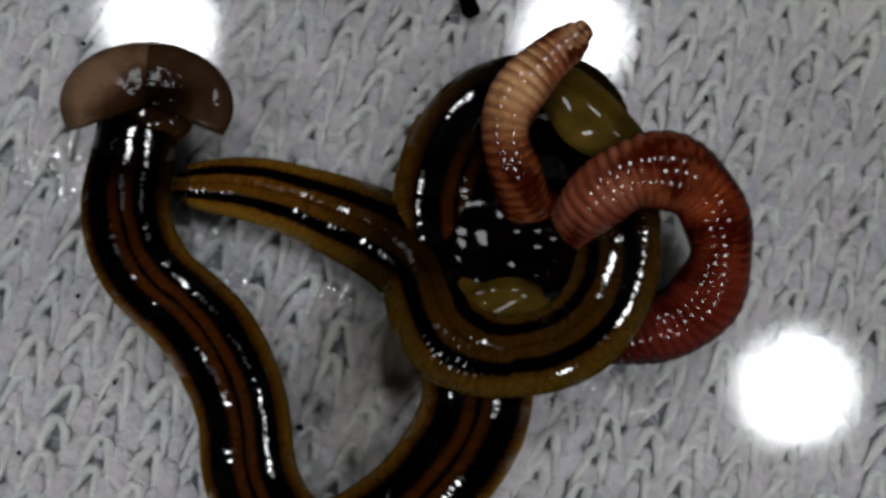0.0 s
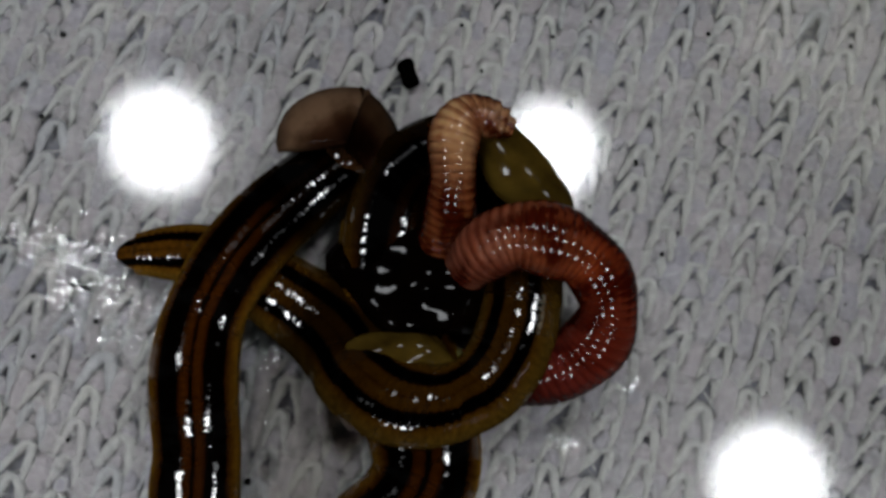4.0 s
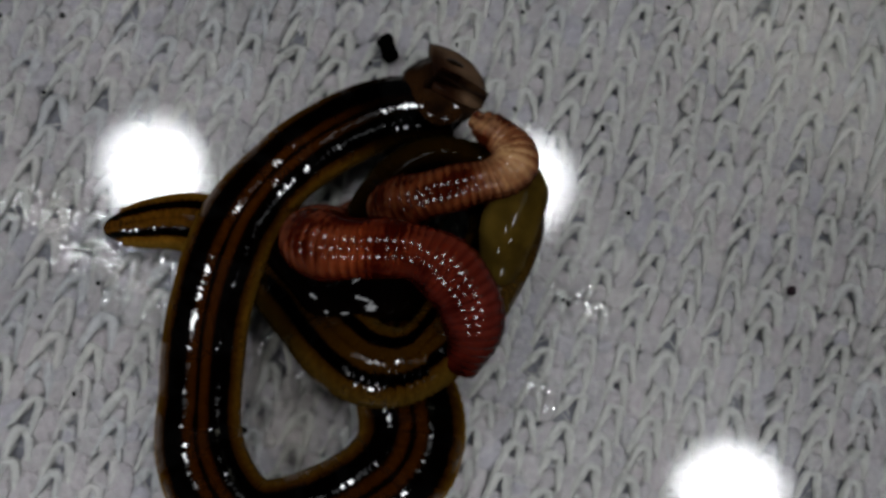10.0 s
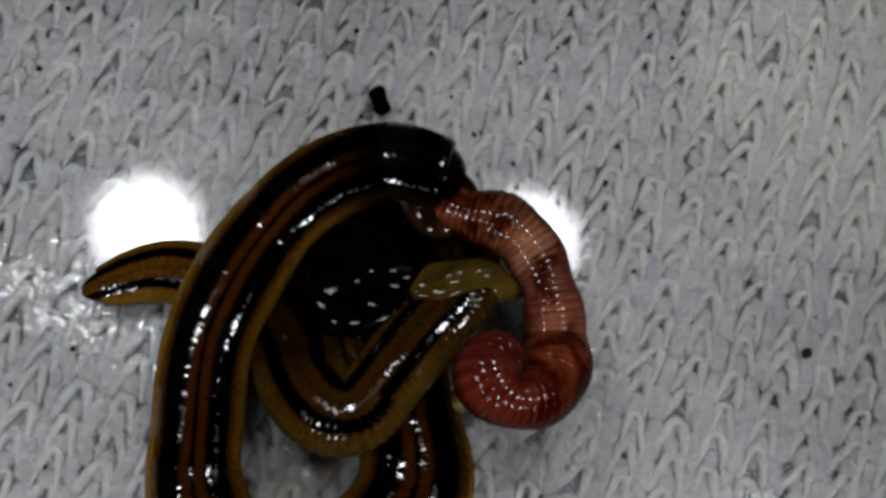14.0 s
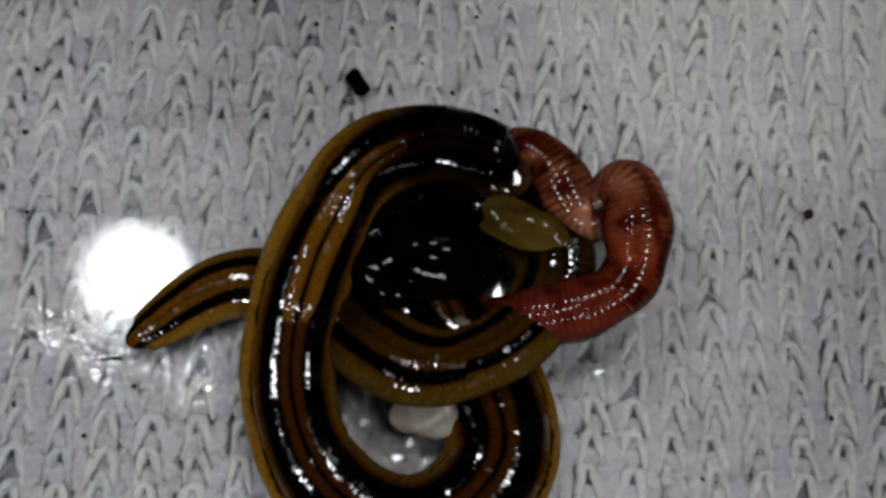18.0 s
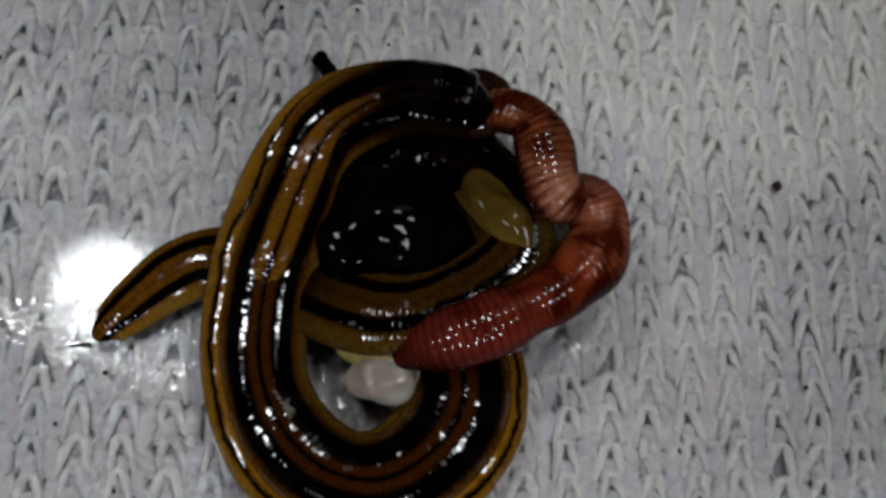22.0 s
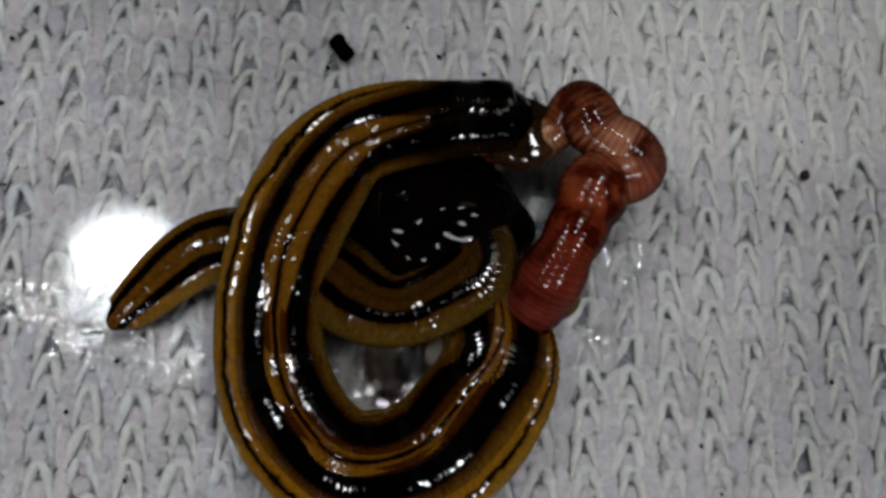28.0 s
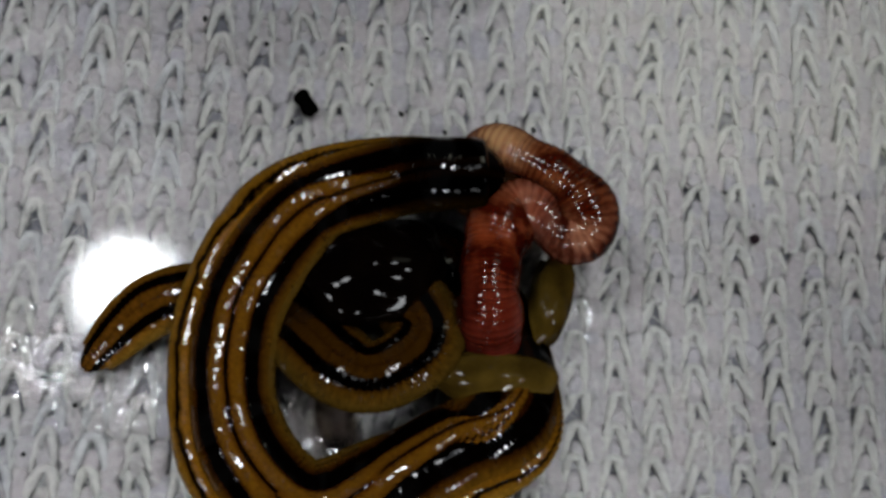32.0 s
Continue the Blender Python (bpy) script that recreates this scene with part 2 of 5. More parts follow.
def head_material():
    """Near-black middle, fading to a grey-brown, see-through looking rim."""
    m, nt, b = shader("head_skin")
    pos = coords(nt, "Object")
    ln = nt.nodes.new("ShaderNodeVectorMath")
    ln.operation = "LENGTH"
    sc = nt.nodes.new("ShaderNodeVectorMath")
    sc.operation = "MULTIPLY"
    sc.inputs[1].default_value = (1 / 0.0038, 1 / 0.0030, 0.0)
    nt.links.new(pos, sc.inputs[0])
    nt.links.new(sc.outputs[0], ln.inputs[0])
    ad = nt.nodes.new("ShaderNodeMath")
    ad.operation = "MULTIPLY_ADD"
    nt.links.new(noise_fac(nt, pos, 600.0, 4.0), ad.inputs[0])
    ad.inputs[1].default_value = 0.7
    nt.links.new(ln.outputs["Value"], ad.inputs[2])
    col = ramp(nt, [(0.35, (0.003, 0.0012, 0.0006)), (0.75, (0.014, 0.0062, 0.003)), (0.88, (0.030, 0.017, 0.009)), (1.0, (0.058, 0.038, 0.022))], ad.outputs[0])
    blot = ramp(nt, [(0.40, (0.22, 0.15, 0.11)), (0.56, (1.05, 1.0, 1.0))], noise_fac(nt, pos, 420.0, 3.0, 0.6))
    col = mix(nt, 0.6, col, blot, "MULTIPLY")
    info = nt.nodes.new("ShaderNodeObjectInfo")
    col = mix(nt, 1.0, col, info.outputs["Color"], "MULTIPLY")
    nt.links.new(col, b.inputs["Base Color"])
    b.inputs["Roughness"].default_value = 0.35
    b.inputs["Specular IOR Level"].default_value = 0.0
    b.inputs["Coat Weight"].default_value = 0.07
    b.inputs["Coat Roughness"].default_value = 0.05
    bump(nt, b, noise_fac(nt, pos, 900.0, 3.0), 0.3, 0.0002)
    return m


def film_material():
    """Clear wet film: lets everything through and mirrors a few per cent."""
    m, nt, b = shader("clear_film")
    out = nt.nodes["Material Output"]
    clear = nt.nodes.new("ShaderNodeBsdfTransparent")
    gloss = node(nt, "ShaderNodeBsdfGlossy", Roughness=0.108)
    gloss.distribution = "BECKMANN"
    smear = node(nt, "ShaderNodeBsdfGlossy", Roughness=0.38)
    wave = node(nt, "ShaderNodeBump", Strength=0.5, Distance=0.004)
    stretch = nt.nodes.new("ShaderNodeMapping")
    stretch.inputs["Rotation"].default_value = (0, 0, 0.6)
    stretch.inputs["Scale"].default_value = (1.0, 3.2, 1.0)
    nt.links.new(coords(nt, "Object"), stretch.inputs[0])
    nt.links.new(noise_fac(nt, stretch.outputs[0], 55.0, 2.0), wave.inputs["Height"])
    nt.links.new(wave.outputs[0], smear.inputs["Normal"])
    sheen = node(nt, "ShaderNodeMixShader", Fac=0.30)
    nt.links.new(gloss.outputs[0], sheen.inputs[1])
    nt.links.new(smear.outputs[0], sheen.inputs[2])
    fres = node(nt, "ShaderNodeFresnel", IOR=1.68)
    mx = nt.nodes.new("ShaderNodeMixShader")
    nt.links.new(fres.outputs[0], mx.inputs[0])
    nt.links.new(clear.outputs[0], mx.inputs[1])
    nt.links.new(sheen.outputs[0], mx.inputs[2])
    nt.links.new(mx.outputs[0], out.inputs[0])
    return m


def slime_material(name="clear_slime", tint=(0.995, 0.995, 0.995), ior=1.75, cloudy=False):
    m, nt, b = shader(name)
    out = nt.nodes["Material Output"]
    pos = coords(nt, "Object")
    clear = node(nt, "ShaderNodeBsdfTransparent", Color=(*tint, 1))
    gloss = node(nt, "ShaderNodeBsdfGlossy", Roughness=0.05)
    if cloudy:
        # thick in the middle, thinning out to nothing at its rim
        mid = nt.nodes.new("ShaderNodeVectorMath")
        mid.operation = "SUBTRACT"
        mid.inputs[1].default_value = (0.5, 0.5, 0.5)
        nt.links.new(coords(nt, "Generated"), mid.inputs[0])
        flat = nt.nodes.new("ShaderNodeVectorMath")
        flat.operation = "MULTIPLY"
        flat.inputs[1].default_value = (2.0, 2.0, 0.0)
        nt.links.new(mid.outputs[0], flat.inputs[0])
        away = nt.nodes.new("ShaderNodeVectorMath")
        away.operation = "LENGTH"
        nt.links.new(flat.outputs[0], away.inputs[0])
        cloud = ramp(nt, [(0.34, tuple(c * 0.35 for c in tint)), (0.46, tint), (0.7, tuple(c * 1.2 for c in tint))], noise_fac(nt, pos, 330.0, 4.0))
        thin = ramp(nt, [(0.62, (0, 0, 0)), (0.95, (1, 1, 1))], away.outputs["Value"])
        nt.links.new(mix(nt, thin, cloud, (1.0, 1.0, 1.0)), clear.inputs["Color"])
    fres = node(nt, "ShaderNodeFresnel", IOR=ior)
    bp = node(nt, "ShaderNodeBump", Strength=0.4, Distance=0.0003)
    nt.links.new(noise_fac(nt, pos, 900.0), bp.inputs["Height"])
    nt.links.new(bp.outputs[0], gloss.inputs["Normal"])
    mx = nt.nodes.new("ShaderNodeMixShader")
    nt.links.new(fres.outputs[0], mx.inputs[0])
    nt.links.new(clear.outputs[0], mx.inputs[1])
    nt.links.new(gloss.outputs[0], mx.inputs[2])
    nt.links.new(mx.outputs[0], out.inputs[0])
    return m


def glow_material(name, colour, strength):
    m, nt, b = shader(name)
    b.inputs["Base Color"].default_value = (0.8, 0.8, 0.8, 1)
    b.inputs["Emission Color"].default_value = (*colour, 1)
    b.inputs["Emission Strength"].default_value = strength
    return m


def plain_material(name, colour, rough):
    m, nt, b = shader(name)
    pos = coords(nt, "Object")
    col = mix(nt, noise_fac(nt, pos, 700.0, 4.0), colour, tuple(c * 0.6 for c in colour))
    nt.links.new(col, b.inputs["Base Color"])
    b.inputs["Roughness"].default_value = rough
    b.inputs["Specular IOR Level"].default_value = 0.1
    return m


YARN = yarn_material("grey_melange_yarn", (0.535, 0.535, 0.512), (0.37, 0.37, 0.354))
# back and inner yarn are coloured darker to hold the shade between loops
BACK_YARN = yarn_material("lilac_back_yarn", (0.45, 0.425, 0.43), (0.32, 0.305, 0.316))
BACKING = yarn_material("gap_shade_yarn", (0.20, 0.20, 0.232), (0.13, 0.13, 0.155))
STRIPED = flatworm_material("striped_wet_skin")
MARGIN = flatworm_material("ochre_margin_skin", True)
BAND = band_material()
RINGED = earthworm_material()
HEAD_SKIN = head_material()
NECK_SKIN = skin_material("neck_skin", (0.001, 0.0005, 0.0003), (0.018, 0.007, 0.002), 0.3, 500.0)
DARK_SKIN = skin_material("shade_black_skin", (0.0002, 0.0001, 0.0001), (0.0009, 0.0004, 0.0002), 0.4, 380.0)
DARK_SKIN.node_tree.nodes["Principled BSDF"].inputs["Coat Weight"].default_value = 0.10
FILM = film_material()
SLIME = slime_material()
# both tints also hold the shade that the body loops cast there
SHADE_MUCUS = slime_material("shade_dark_slime", (0.26, 0.21, 0.17), 1.45, True)
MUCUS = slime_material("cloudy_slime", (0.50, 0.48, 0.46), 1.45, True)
LED = glow_material("white_led", (0.94, 0.97, 1.0), LED_POWER)
HOUSING = plain_material("black_plastic", (0.02, 0.02, 0.02), 0.5)
SPECK = plain_material("dark_brown_speck", (0.016, 0.009, 0.012), 1.0)
GRIT = plain_material("black_grit", (0.0008, 0.0007, 0.0006), 1.0)
GRIT.node_tree.nodes["Principled BSDF"].inputs["Specular IOR Level"].default_value = 0.0
PALE = skin_material("pale_tissue", (0.07, 0.055, 0.045), (0.17, 0.15, 0.13), 0.3, 260.0, 0.3)
OLIVE = skin_material("olive_belly", (0.007, 0.0034, 0.0004), (0.060, 0.037, 0.0060), 0.5, 300.0)
OLIVE.node_tree.nodes["Principled BSDF"].inputs["Coat Weight"].default_value = 0.18
CREAM = skin_material("cream_tissue", (0.09, 0.066, 0.02), (0.19, 0.15, 0.055), 0.3, 260.0, 0.2)


# ---- mesh helpers ----
def mesh_of(name, verts, faces, material, smooth=True):
    me = bpy.data.meshes.new(name)
    me.from_pydata([tuple(v) for v in verts], [], faces)
    me.materials.append(material)
    if smooth:
        me.polygons.foreach_set("use_smooth", [True] * len(me.polygons))
    me.update()
    return me


def part(name, me, parent, label=""):
    ob = new(name, me)
    ob.parent = parent
    return tagged(ob, label)


def lathe(profile, n, flat=1.0, belly=1.0):
    """Rings of n points round the y axis; profile rows are (y, scale). The ends are closed."""
    verts, faces = [], []
    for y, s in profile:
        for k in range(n):
            a = 2 * math.pi * k / n
            z = math.sin(a)
            verts.append((s * math.cos(a), y, s * z * (flat if z > 0 else flat * belly)))
    rows = len(profile)
    for r in range(rows - 1):
        for k in range(n):
            k2 = (k + 1) % n
            faces.append((r * n + k, r * n + k2, (r + 1) * n + k2, (r + 1) * n + k))
    faces.append(tuple(range(n - 1, -1, -1)))
    faces.append(tuple((rows - 1) * n + k for k in range(n)))
    return verts, faces


# ---- knitted fabric under a clear film ----
WALE, COURSE, KNIT_TURN = 2.22 * MM, 1.72 * MM, radians(-19.0)


def loop_template():
    """One knitted loop: a plump strand that rises, turns over and comes down again."""
    spine = []
    for k in range(11):
        u = -1 + 2 * k / 10
        x = math.copysign(abs(u) ** 0.55, u) * (0.25 + 0.09 * abs(u) ** 2)
        y = 0.52 - 1.22 * abs(u) ** 1.9
        spine.append((x * WALE, y * COURSE, (-0.16 * abs(u) ** 2 - 0.10 * (1 - abs(u)) ** 2) * MM))
    verts, faces, n = [], [], 7
    for k, (x, y, z) in enumerate(spine):
        a, c = spine[max(k - 1, 0)], spine[min(k + 1, 10)]
        tx, ty = c[0] - a[0], c[1] - a[1]
        ln = math.hypot(tx, ty)
        r = 0.27 * MM * (0.4, 0.8, 1.0, 1.05, 1.0, 0.9, 1.0, 1.05, 1.0, 0.8, 0.4)[k]
        for q in range(n):
            g = 2 * math.pi * q / n
            verts.append((x - ty / ln * r * math.cos(g), y + tx / ln * r * math.cos(g), z + r * 0.9 * math.sin(g)))
    for k in range(10):
        for q in range(n):
            q2 = (q + 1) % n
            faces.append((k * n + q, k * n + q2, (k + 1) * n + q2, (k + 1) * n + q))
    return np.array(verts), faces


def lump_template():
    verts, faces = lathe([(-0.6, 0.3), (-0.4, 0.8), (0.0, 1.0), (0.4, 0.8), (0.6, 0.3)], 6)
    return np.array(verts), faces


def knit_fabric():
    rng = np.random.default_rng(4)
    loop, loop_faces = loop_template()
    lump, lump_faces = lump_template()
    sets = {"loop": ([], []), "lump": ([], [])}
    offs = {"loop": 0, "lump": 0}
    c, s = math.cos(KNIT_TURN), math.sin(KNIT_TURN)

    singles = []

    def near(x, y):
        gx, gy = c * x - s * y, s * x + c * y
        return abs(gx - 14 * MM) < 15.5 * MM and abs(gy - 5 * MM) < 15.5 * MM

    def lay(kind, p, faces, x, y, turn):
        ca, sa = math.cos(turn), math.sin(turn)
        if kind == "loop" and near(x, y):
            singles.append((p, x, y, turn))
            return
        q = p.copy()
        q[:, 0] = ca * p[:, 0] - sa * p[:, 1] + x
        q[:, 1] = sa * p[:, 0] + ca * p[:, 1] + y
        w = q.copy()
        w[:, 0] = c * q[:, 0] - s * q[:, 1]
        w[:, 1] = s * q[:, 0] + c * q[:, 1]
        sets[kind][0].append(w)
        sets[kind][1].extend(tuple(k + offs[kind] for k in f) for f in faces)
        offs[kind] += len(p)

    for i in range(-22, 26):
        for j in range(-24, 30):
            x0, y0 = i * WALE, j * COURSE
            gx, gy = c * x0 - s * y0, s * x0 + c * y0
            if not (-36 * MM < gx < 46 * MM and -30 * MM < gy < 44 * MM):
                continue
            x0 += 0.35 * MM * noise.noise((i * 0.35, j * 0.35, 2.0)) + rng.normal(0, 0.06) * MM
            y0 += 0.35 * MM * noise.noise((i * 0.35, j * 0.35, 7.0)) + rng.normal(0, 0.07) * MM
            p = loop.copy()
            p[:, 0] *= rng.normal(1.0, 0.10)
            p[:, 0] += p[:, 1] * rng.normal(0, 0.10)
            p += rng.normal(0, 0.035, p.shape) * MM
            p[:, 2] *= rng.uniform(0.8, 1.15)
            p[:, 2] -= (0.42 + rng.normal(0, 0.07)) * MM
            lay("loop", p, loop_faces, x0, y0, rng.normal(0, 0.06))
            for dx, dy, sx, sy, z, chance in ((0.5, -0.1, 0.64, 1.85, 0.58, 1.0), (0.42, 0.35, 0.46, 0.9, 0.53, 0.6), (0.0, -0.30, 0.54, 1.0, 0.59, 0.9), (0.0, 0.15, 0.36, 0.7, 0.74, 0.5)):
                if rng.random() > chance:
                    continue
                p = lump.copy()
                p[:, 0] *= sx * MM * rng.uniform(0.8, 1.25)
                p[:, 1] *= sy * MM * rng.uniform(0.85, 1.15)
                p[:, 2] *= 0.30 * MM
                p[:, 2] -= z * MM + rng.normal(0, 0.04) * MM
                lay("lump", p, lump_faces, x0 + dx * WALE, y0 + dy * COURSE, rng.normal(0, 0.2))
    verts, polys = sets["loop"]
    lumps, lump_polys = sets["lump"]
    me = mesh_of("stitches", np.concatenate(verts), polys, YARN)
    # backing sheet, gently uneven, its dark colour painting shade into the gaps
    n, size = 60, 0.30
    gv, gf = [], []
    for iy in range(n + 1):
        for ix in range(n + 1):
            x, y = (ix / n - 0.5) * size, (iy / n - 0.5) * size
            gv.append((x, y, -0.92 * MM + 0.05 * MM * noise.noise((x * 150, y * 150, 0))))
    for iy in range(n):
        for ix in range(n):
            k = iy * (n + 1) + ix
            gf.append((k, k + 1, k + n + 2, k + n + 1))
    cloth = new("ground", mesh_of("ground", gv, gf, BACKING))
    tagged(cloth, "grey melange knitted cotton fabric lying flat", "fabric", kind="structure")
    st = part("stitches", me, cloth, "rows of light grey knit stitches")
    tagged(st, kind="stuff")
    shapes = [mesh_of("stitch", p, loop_faces, YARN) for p, x, y, turn in singles[:40]]
    for k, (p, x, y, turn) in enumerate(singles):
        one = part("stitch", shapes[(k * 7) % len(shapes)], cloth)
        one.matrix_basis = pose(0, 0, 0, 0, 0, math.degrees(KNIT_TURN)) @ pose(x, y, 0, 0, 0, math.degrees(turn))
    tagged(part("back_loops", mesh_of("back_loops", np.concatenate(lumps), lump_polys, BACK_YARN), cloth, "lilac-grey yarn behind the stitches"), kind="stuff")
    # loose fibres standing off the yarn, and dark flecks spun into it
    fv, ff = [], []
    for _ in range(12000):
        x, y = rng.uniform(-34, 44) * MM, rng.uniform(-28, 42) * MM
        a, bend, ln = rng.uniform(0, 2 * math.pi), rng.normal(0, 0.9), rng.uniform(0.6, 2.0) * MM
        z = rng.uniform(-0.42, -0.12) * MM
        for k in range(4):
            dx, dy = math.cos(a), math.sin(a)
            wd = 0.034 * MM * (1 - 0.25 * k)
            fv += [(x - dy * wd, y + dx * wd, z), (x + dy * wd, y - dx * wd, z)]
            if k:
                q = len(fv)
                ff.append((q - 4, q - 3, q - 1, q - 2))
            x, y, a = x + dx * ln / 3, y + dy * ln / 3, a + bend / 3
            z = min(z + rng.normal(0, 0.07) * MM, -0.03 * MM)
    tagged(part("fibres", mesh_of("fibres", fv, ff, YARN), cloth, "fine loose cotton fibres"), kind="stuff")
    dv, df = [], []
    for _ in range(140):
        x, y = rng.uniform(-34, 44) * MM, rng.uniform(-28, 42) * MM
        r, z, o = rng.uniform(0.07, 0.20) * MM, -0.22 * MM, len(dv)
        dv += [(x + r * rng.uniform(0.6, 1.2) * math.cos(k * 1.047), y + r * rng.uniform(0.6, 1.4) * math.sin(k * 1.047), z) for k in range(6)]
        dv.append((x, y, z + r * 0.7))
        df += [(o + k, o + (k + 1) % 6, o + 6) for k in range(6)]
    tagged(part("flecks", mesh_of("flecks", dv, df, GRIT), cloth, "tiny dark flecks in the yarn"), kind="stuff")
    return cloth


knit_fabric()

film_v = [(-0.15, -0.15, 0), (0.15, -0.15, 0), (0.15, 0.15, 0), (-0.15, 0.15, 0)]
film = new("clear_film", mesh_of("clear_film", film_v, [(0, 1, 2, 3)], FILM, False))
tagged(film, "clear wet plastic film over the knitted fabric", "plastic film")


# ---- ring of lamps round the lens ----
def ring_lamp():
    ob = tagged(new("ring_lamp"), "black ring with six white lamps, shining down", "lamp")
    verts, faces, n = [], [], 48
    ri, ro = 30 * MM, 52 * MM
    for z in (0.5 * MM, 6 * MM):
        for r in (ri, ro):
            for k in range(n):
                a = 2 * math.pi * k / n
                verts.append((r * math.cos(a), r * math.sin(a), z))
    for k in range(n):
        k2 = (k + 1) % n
        faces += [(k, k2, n + k2, n + k), (2 * n + k, 3 * n + k, 3 * n + k2, 2 * n + k2), (k, 2 * n + k, 2 * n + k2, k2), (n + k, n + k2, 3 * n + k2, 3 * n + k)]
    part("housing", mesh_of("housing", verts, faces, HOUSING, False), ob, "black plastic housing")
    lv, lf, m = [(0, 0, -1.2 * MM)], [], 28
    rings = ((0.35, -1.15), (0.7, -0.95), (0.92, -0.6), (1.0, 0.0), (1.0, 3.5))
    for r, z in rings:
        for k in range(m):
            a = 2 * math.pi * k / m
            lv.append((LED_RADIUS * r * math.cos(a), LED_RADIUS * r * math.sin(a), z * MM))
    lf += [(0, 1 + (k + 1) % m, 1 + k) for k in range(m)]
    for q in range(len(rings) - 1):
        for k in range(m):
            k2 = (k + 1) % m
            lf.append((1 + q * m + k, 1 + q * m + k2, 1 + (q + 1) * m + k2, 1 + (q + 1) * m + k))
    me = mesh_of("white_lamp", lv, lf, LED)
    for k in range(6):
        a = radians(60 * k + 0.1)
        led = part("white_lamp", me, ob, "glowing white lamp")
        led.location = (LED_RING * math.cos(a), LED_RING * math.sin(a), -3.0 * MM)
    return ob


RING = ring_lamp()

# ---- how the two worms lie, in millimetres, second by second ----
BODY = {}
BODY[0] = [(-10.6, 12.4, 2.4), (-10.8, 10.6, 2.6), (-11.0, 7.8, 3.0), (-10.0, 5.3, 2.9), (-7.3, 2.6, 2.3), (-5.8, -0.7, 1.5), (-5.2, -4.5, 1.4), (-2.4, -7.3, 1.4), (1.7, -5.3, 1.4), (4.8, -1.2, 1.3), (4.6, 3.5, 1.3), (3.5, 8.4, 1.8), (5.0, 12.3, 2.6), (9.2, 13.0, 3.0), (10.9, 9.3, 3.2), (11.1, 5.6, 3.8), (9.6, 2.7, 4.0), (6.6, 1.5, 3.9), (3.4, 2.5, 3.2), (1.9, 6.3, 1.6), (-4.4, 9.1, 1.2), (-8.9, 9.5, 1.1)]
BODY[1] = [(-3.2, 10.8, 2.4), (-5.6, 10.0, 2.6), (-7.8, 8.2, 3.0), (-7.9, 5.8, 2.9), (-6.4, 3.0, 2.3), (-5.5, -0.6, 1.5), (-5.5, -4.8, 1.4), (-2.7, -7.7, 1.4), (2.0, -5.2, 1.4), (5.0, -1.0, 1.3), (4.2, 3.9, 1.3), (3.4, 8.8, 1.8), (5.0, 12.8, 2.6), (9.9, 12.9, 3.0), (10.7, 8.2, 3.2), (10.6, 5.2, 3.8), (9.1, 2.4, 4.0), (5.6, 1.6, 3.9), (2.9, 2.7, 3.2), (1.3, 6.3, 1.6), (-3.4, 8.6, 1.2), (-8.3, 8.9, 1.1)]
BODY[2] = [(-1.5, 12.4, 2.4), (-3.1, 11.0, 2.6), (-5.2, 8.6, 3.0), (-6.5, 5.7, 2.9), (-6.0, 2.8, 2.3), (-5.6, -0.4, 1.5), (-5.3, -3.8, 1.4), (-2.5, -7.3, 1.4), (2.3, -4.7, 1.4), (5.3, -1.3, 1.3), (4.5, 4.2, 1.3), (3.7, 9.7, 1.8), (5.4, 12.9, 2.6), (9.2, 13.1, 3.0), (10.6, 8.3, 3.2), (10.6, 5.0, 3.8), (9.2, 2.6, 4.0), (6.0, 1.5, 3.9), (3.0, 2.6, 3.2), (0.9, 6.2, 1.6), (-4.6, 9.0, 1.2), (-8.9, 9.4, 1.1)]
BODY[3] = [(0.3, 12.7, 2.4), (-1.4, 11.4, 2.6), (-3.8, 9.0, 3.0), (-5.6, 5.8, 2.9), (-5.9, 2.6, 2.3), (-5.6, -0.3, 1.5), (-5.4, -3.9, 1.4), (-2.4, -7.1, 1.4), (2.1, -4.6, 1.4), (5.4, -1.5, 1.3), (4.3, 4.3, 1.3), (3.8, 9.5, 1.8), (5.2, 13.0, 2.6), (8.8, 13.5, 3.0), (10.2, 8.7, 3.2), (10.2, 5.6, 3.8), (8.6, 2.5, 4.0), (5.3, 1.6, 3.9), (2.5, 2.7, 3.2), (0.7, 5.7, 1.6), (-4.8, 9.0, 1.2), (-9.1, 9.4, 1.1)]
BODY[6] = [(1.3, 14.3, 2.4), (-0.3, 12.4, 2.6), (-2.8, 9.3, 3.0), (-4.4, 6.3, 2.9), (-5.2, 3.1, 2.3), (-5.3, -0.1, 1.5), (-5.4, -3.6, 1.4), (-2.4, -7.3, 1.4), (2.2, -5.0, 1.4), (5.2, -1.6, 1.3), (4.1, 4.0, 1.3), (3.3, 8.7, 1.8), (4.4, 12.3, 2.6), (8.6, 13.4, 3.0), (9.1, 9.3, 3.2), (8.4, 4.8, 3.6), (6.9, 2.4, 3.9), (4.3, 1.5, 3.7), (2.4, 3.0, 2.8), (0.1, 5.7, 1.5), (-4.6, 8.8, 1.2), (-9.2, 8.9, 1.1)]
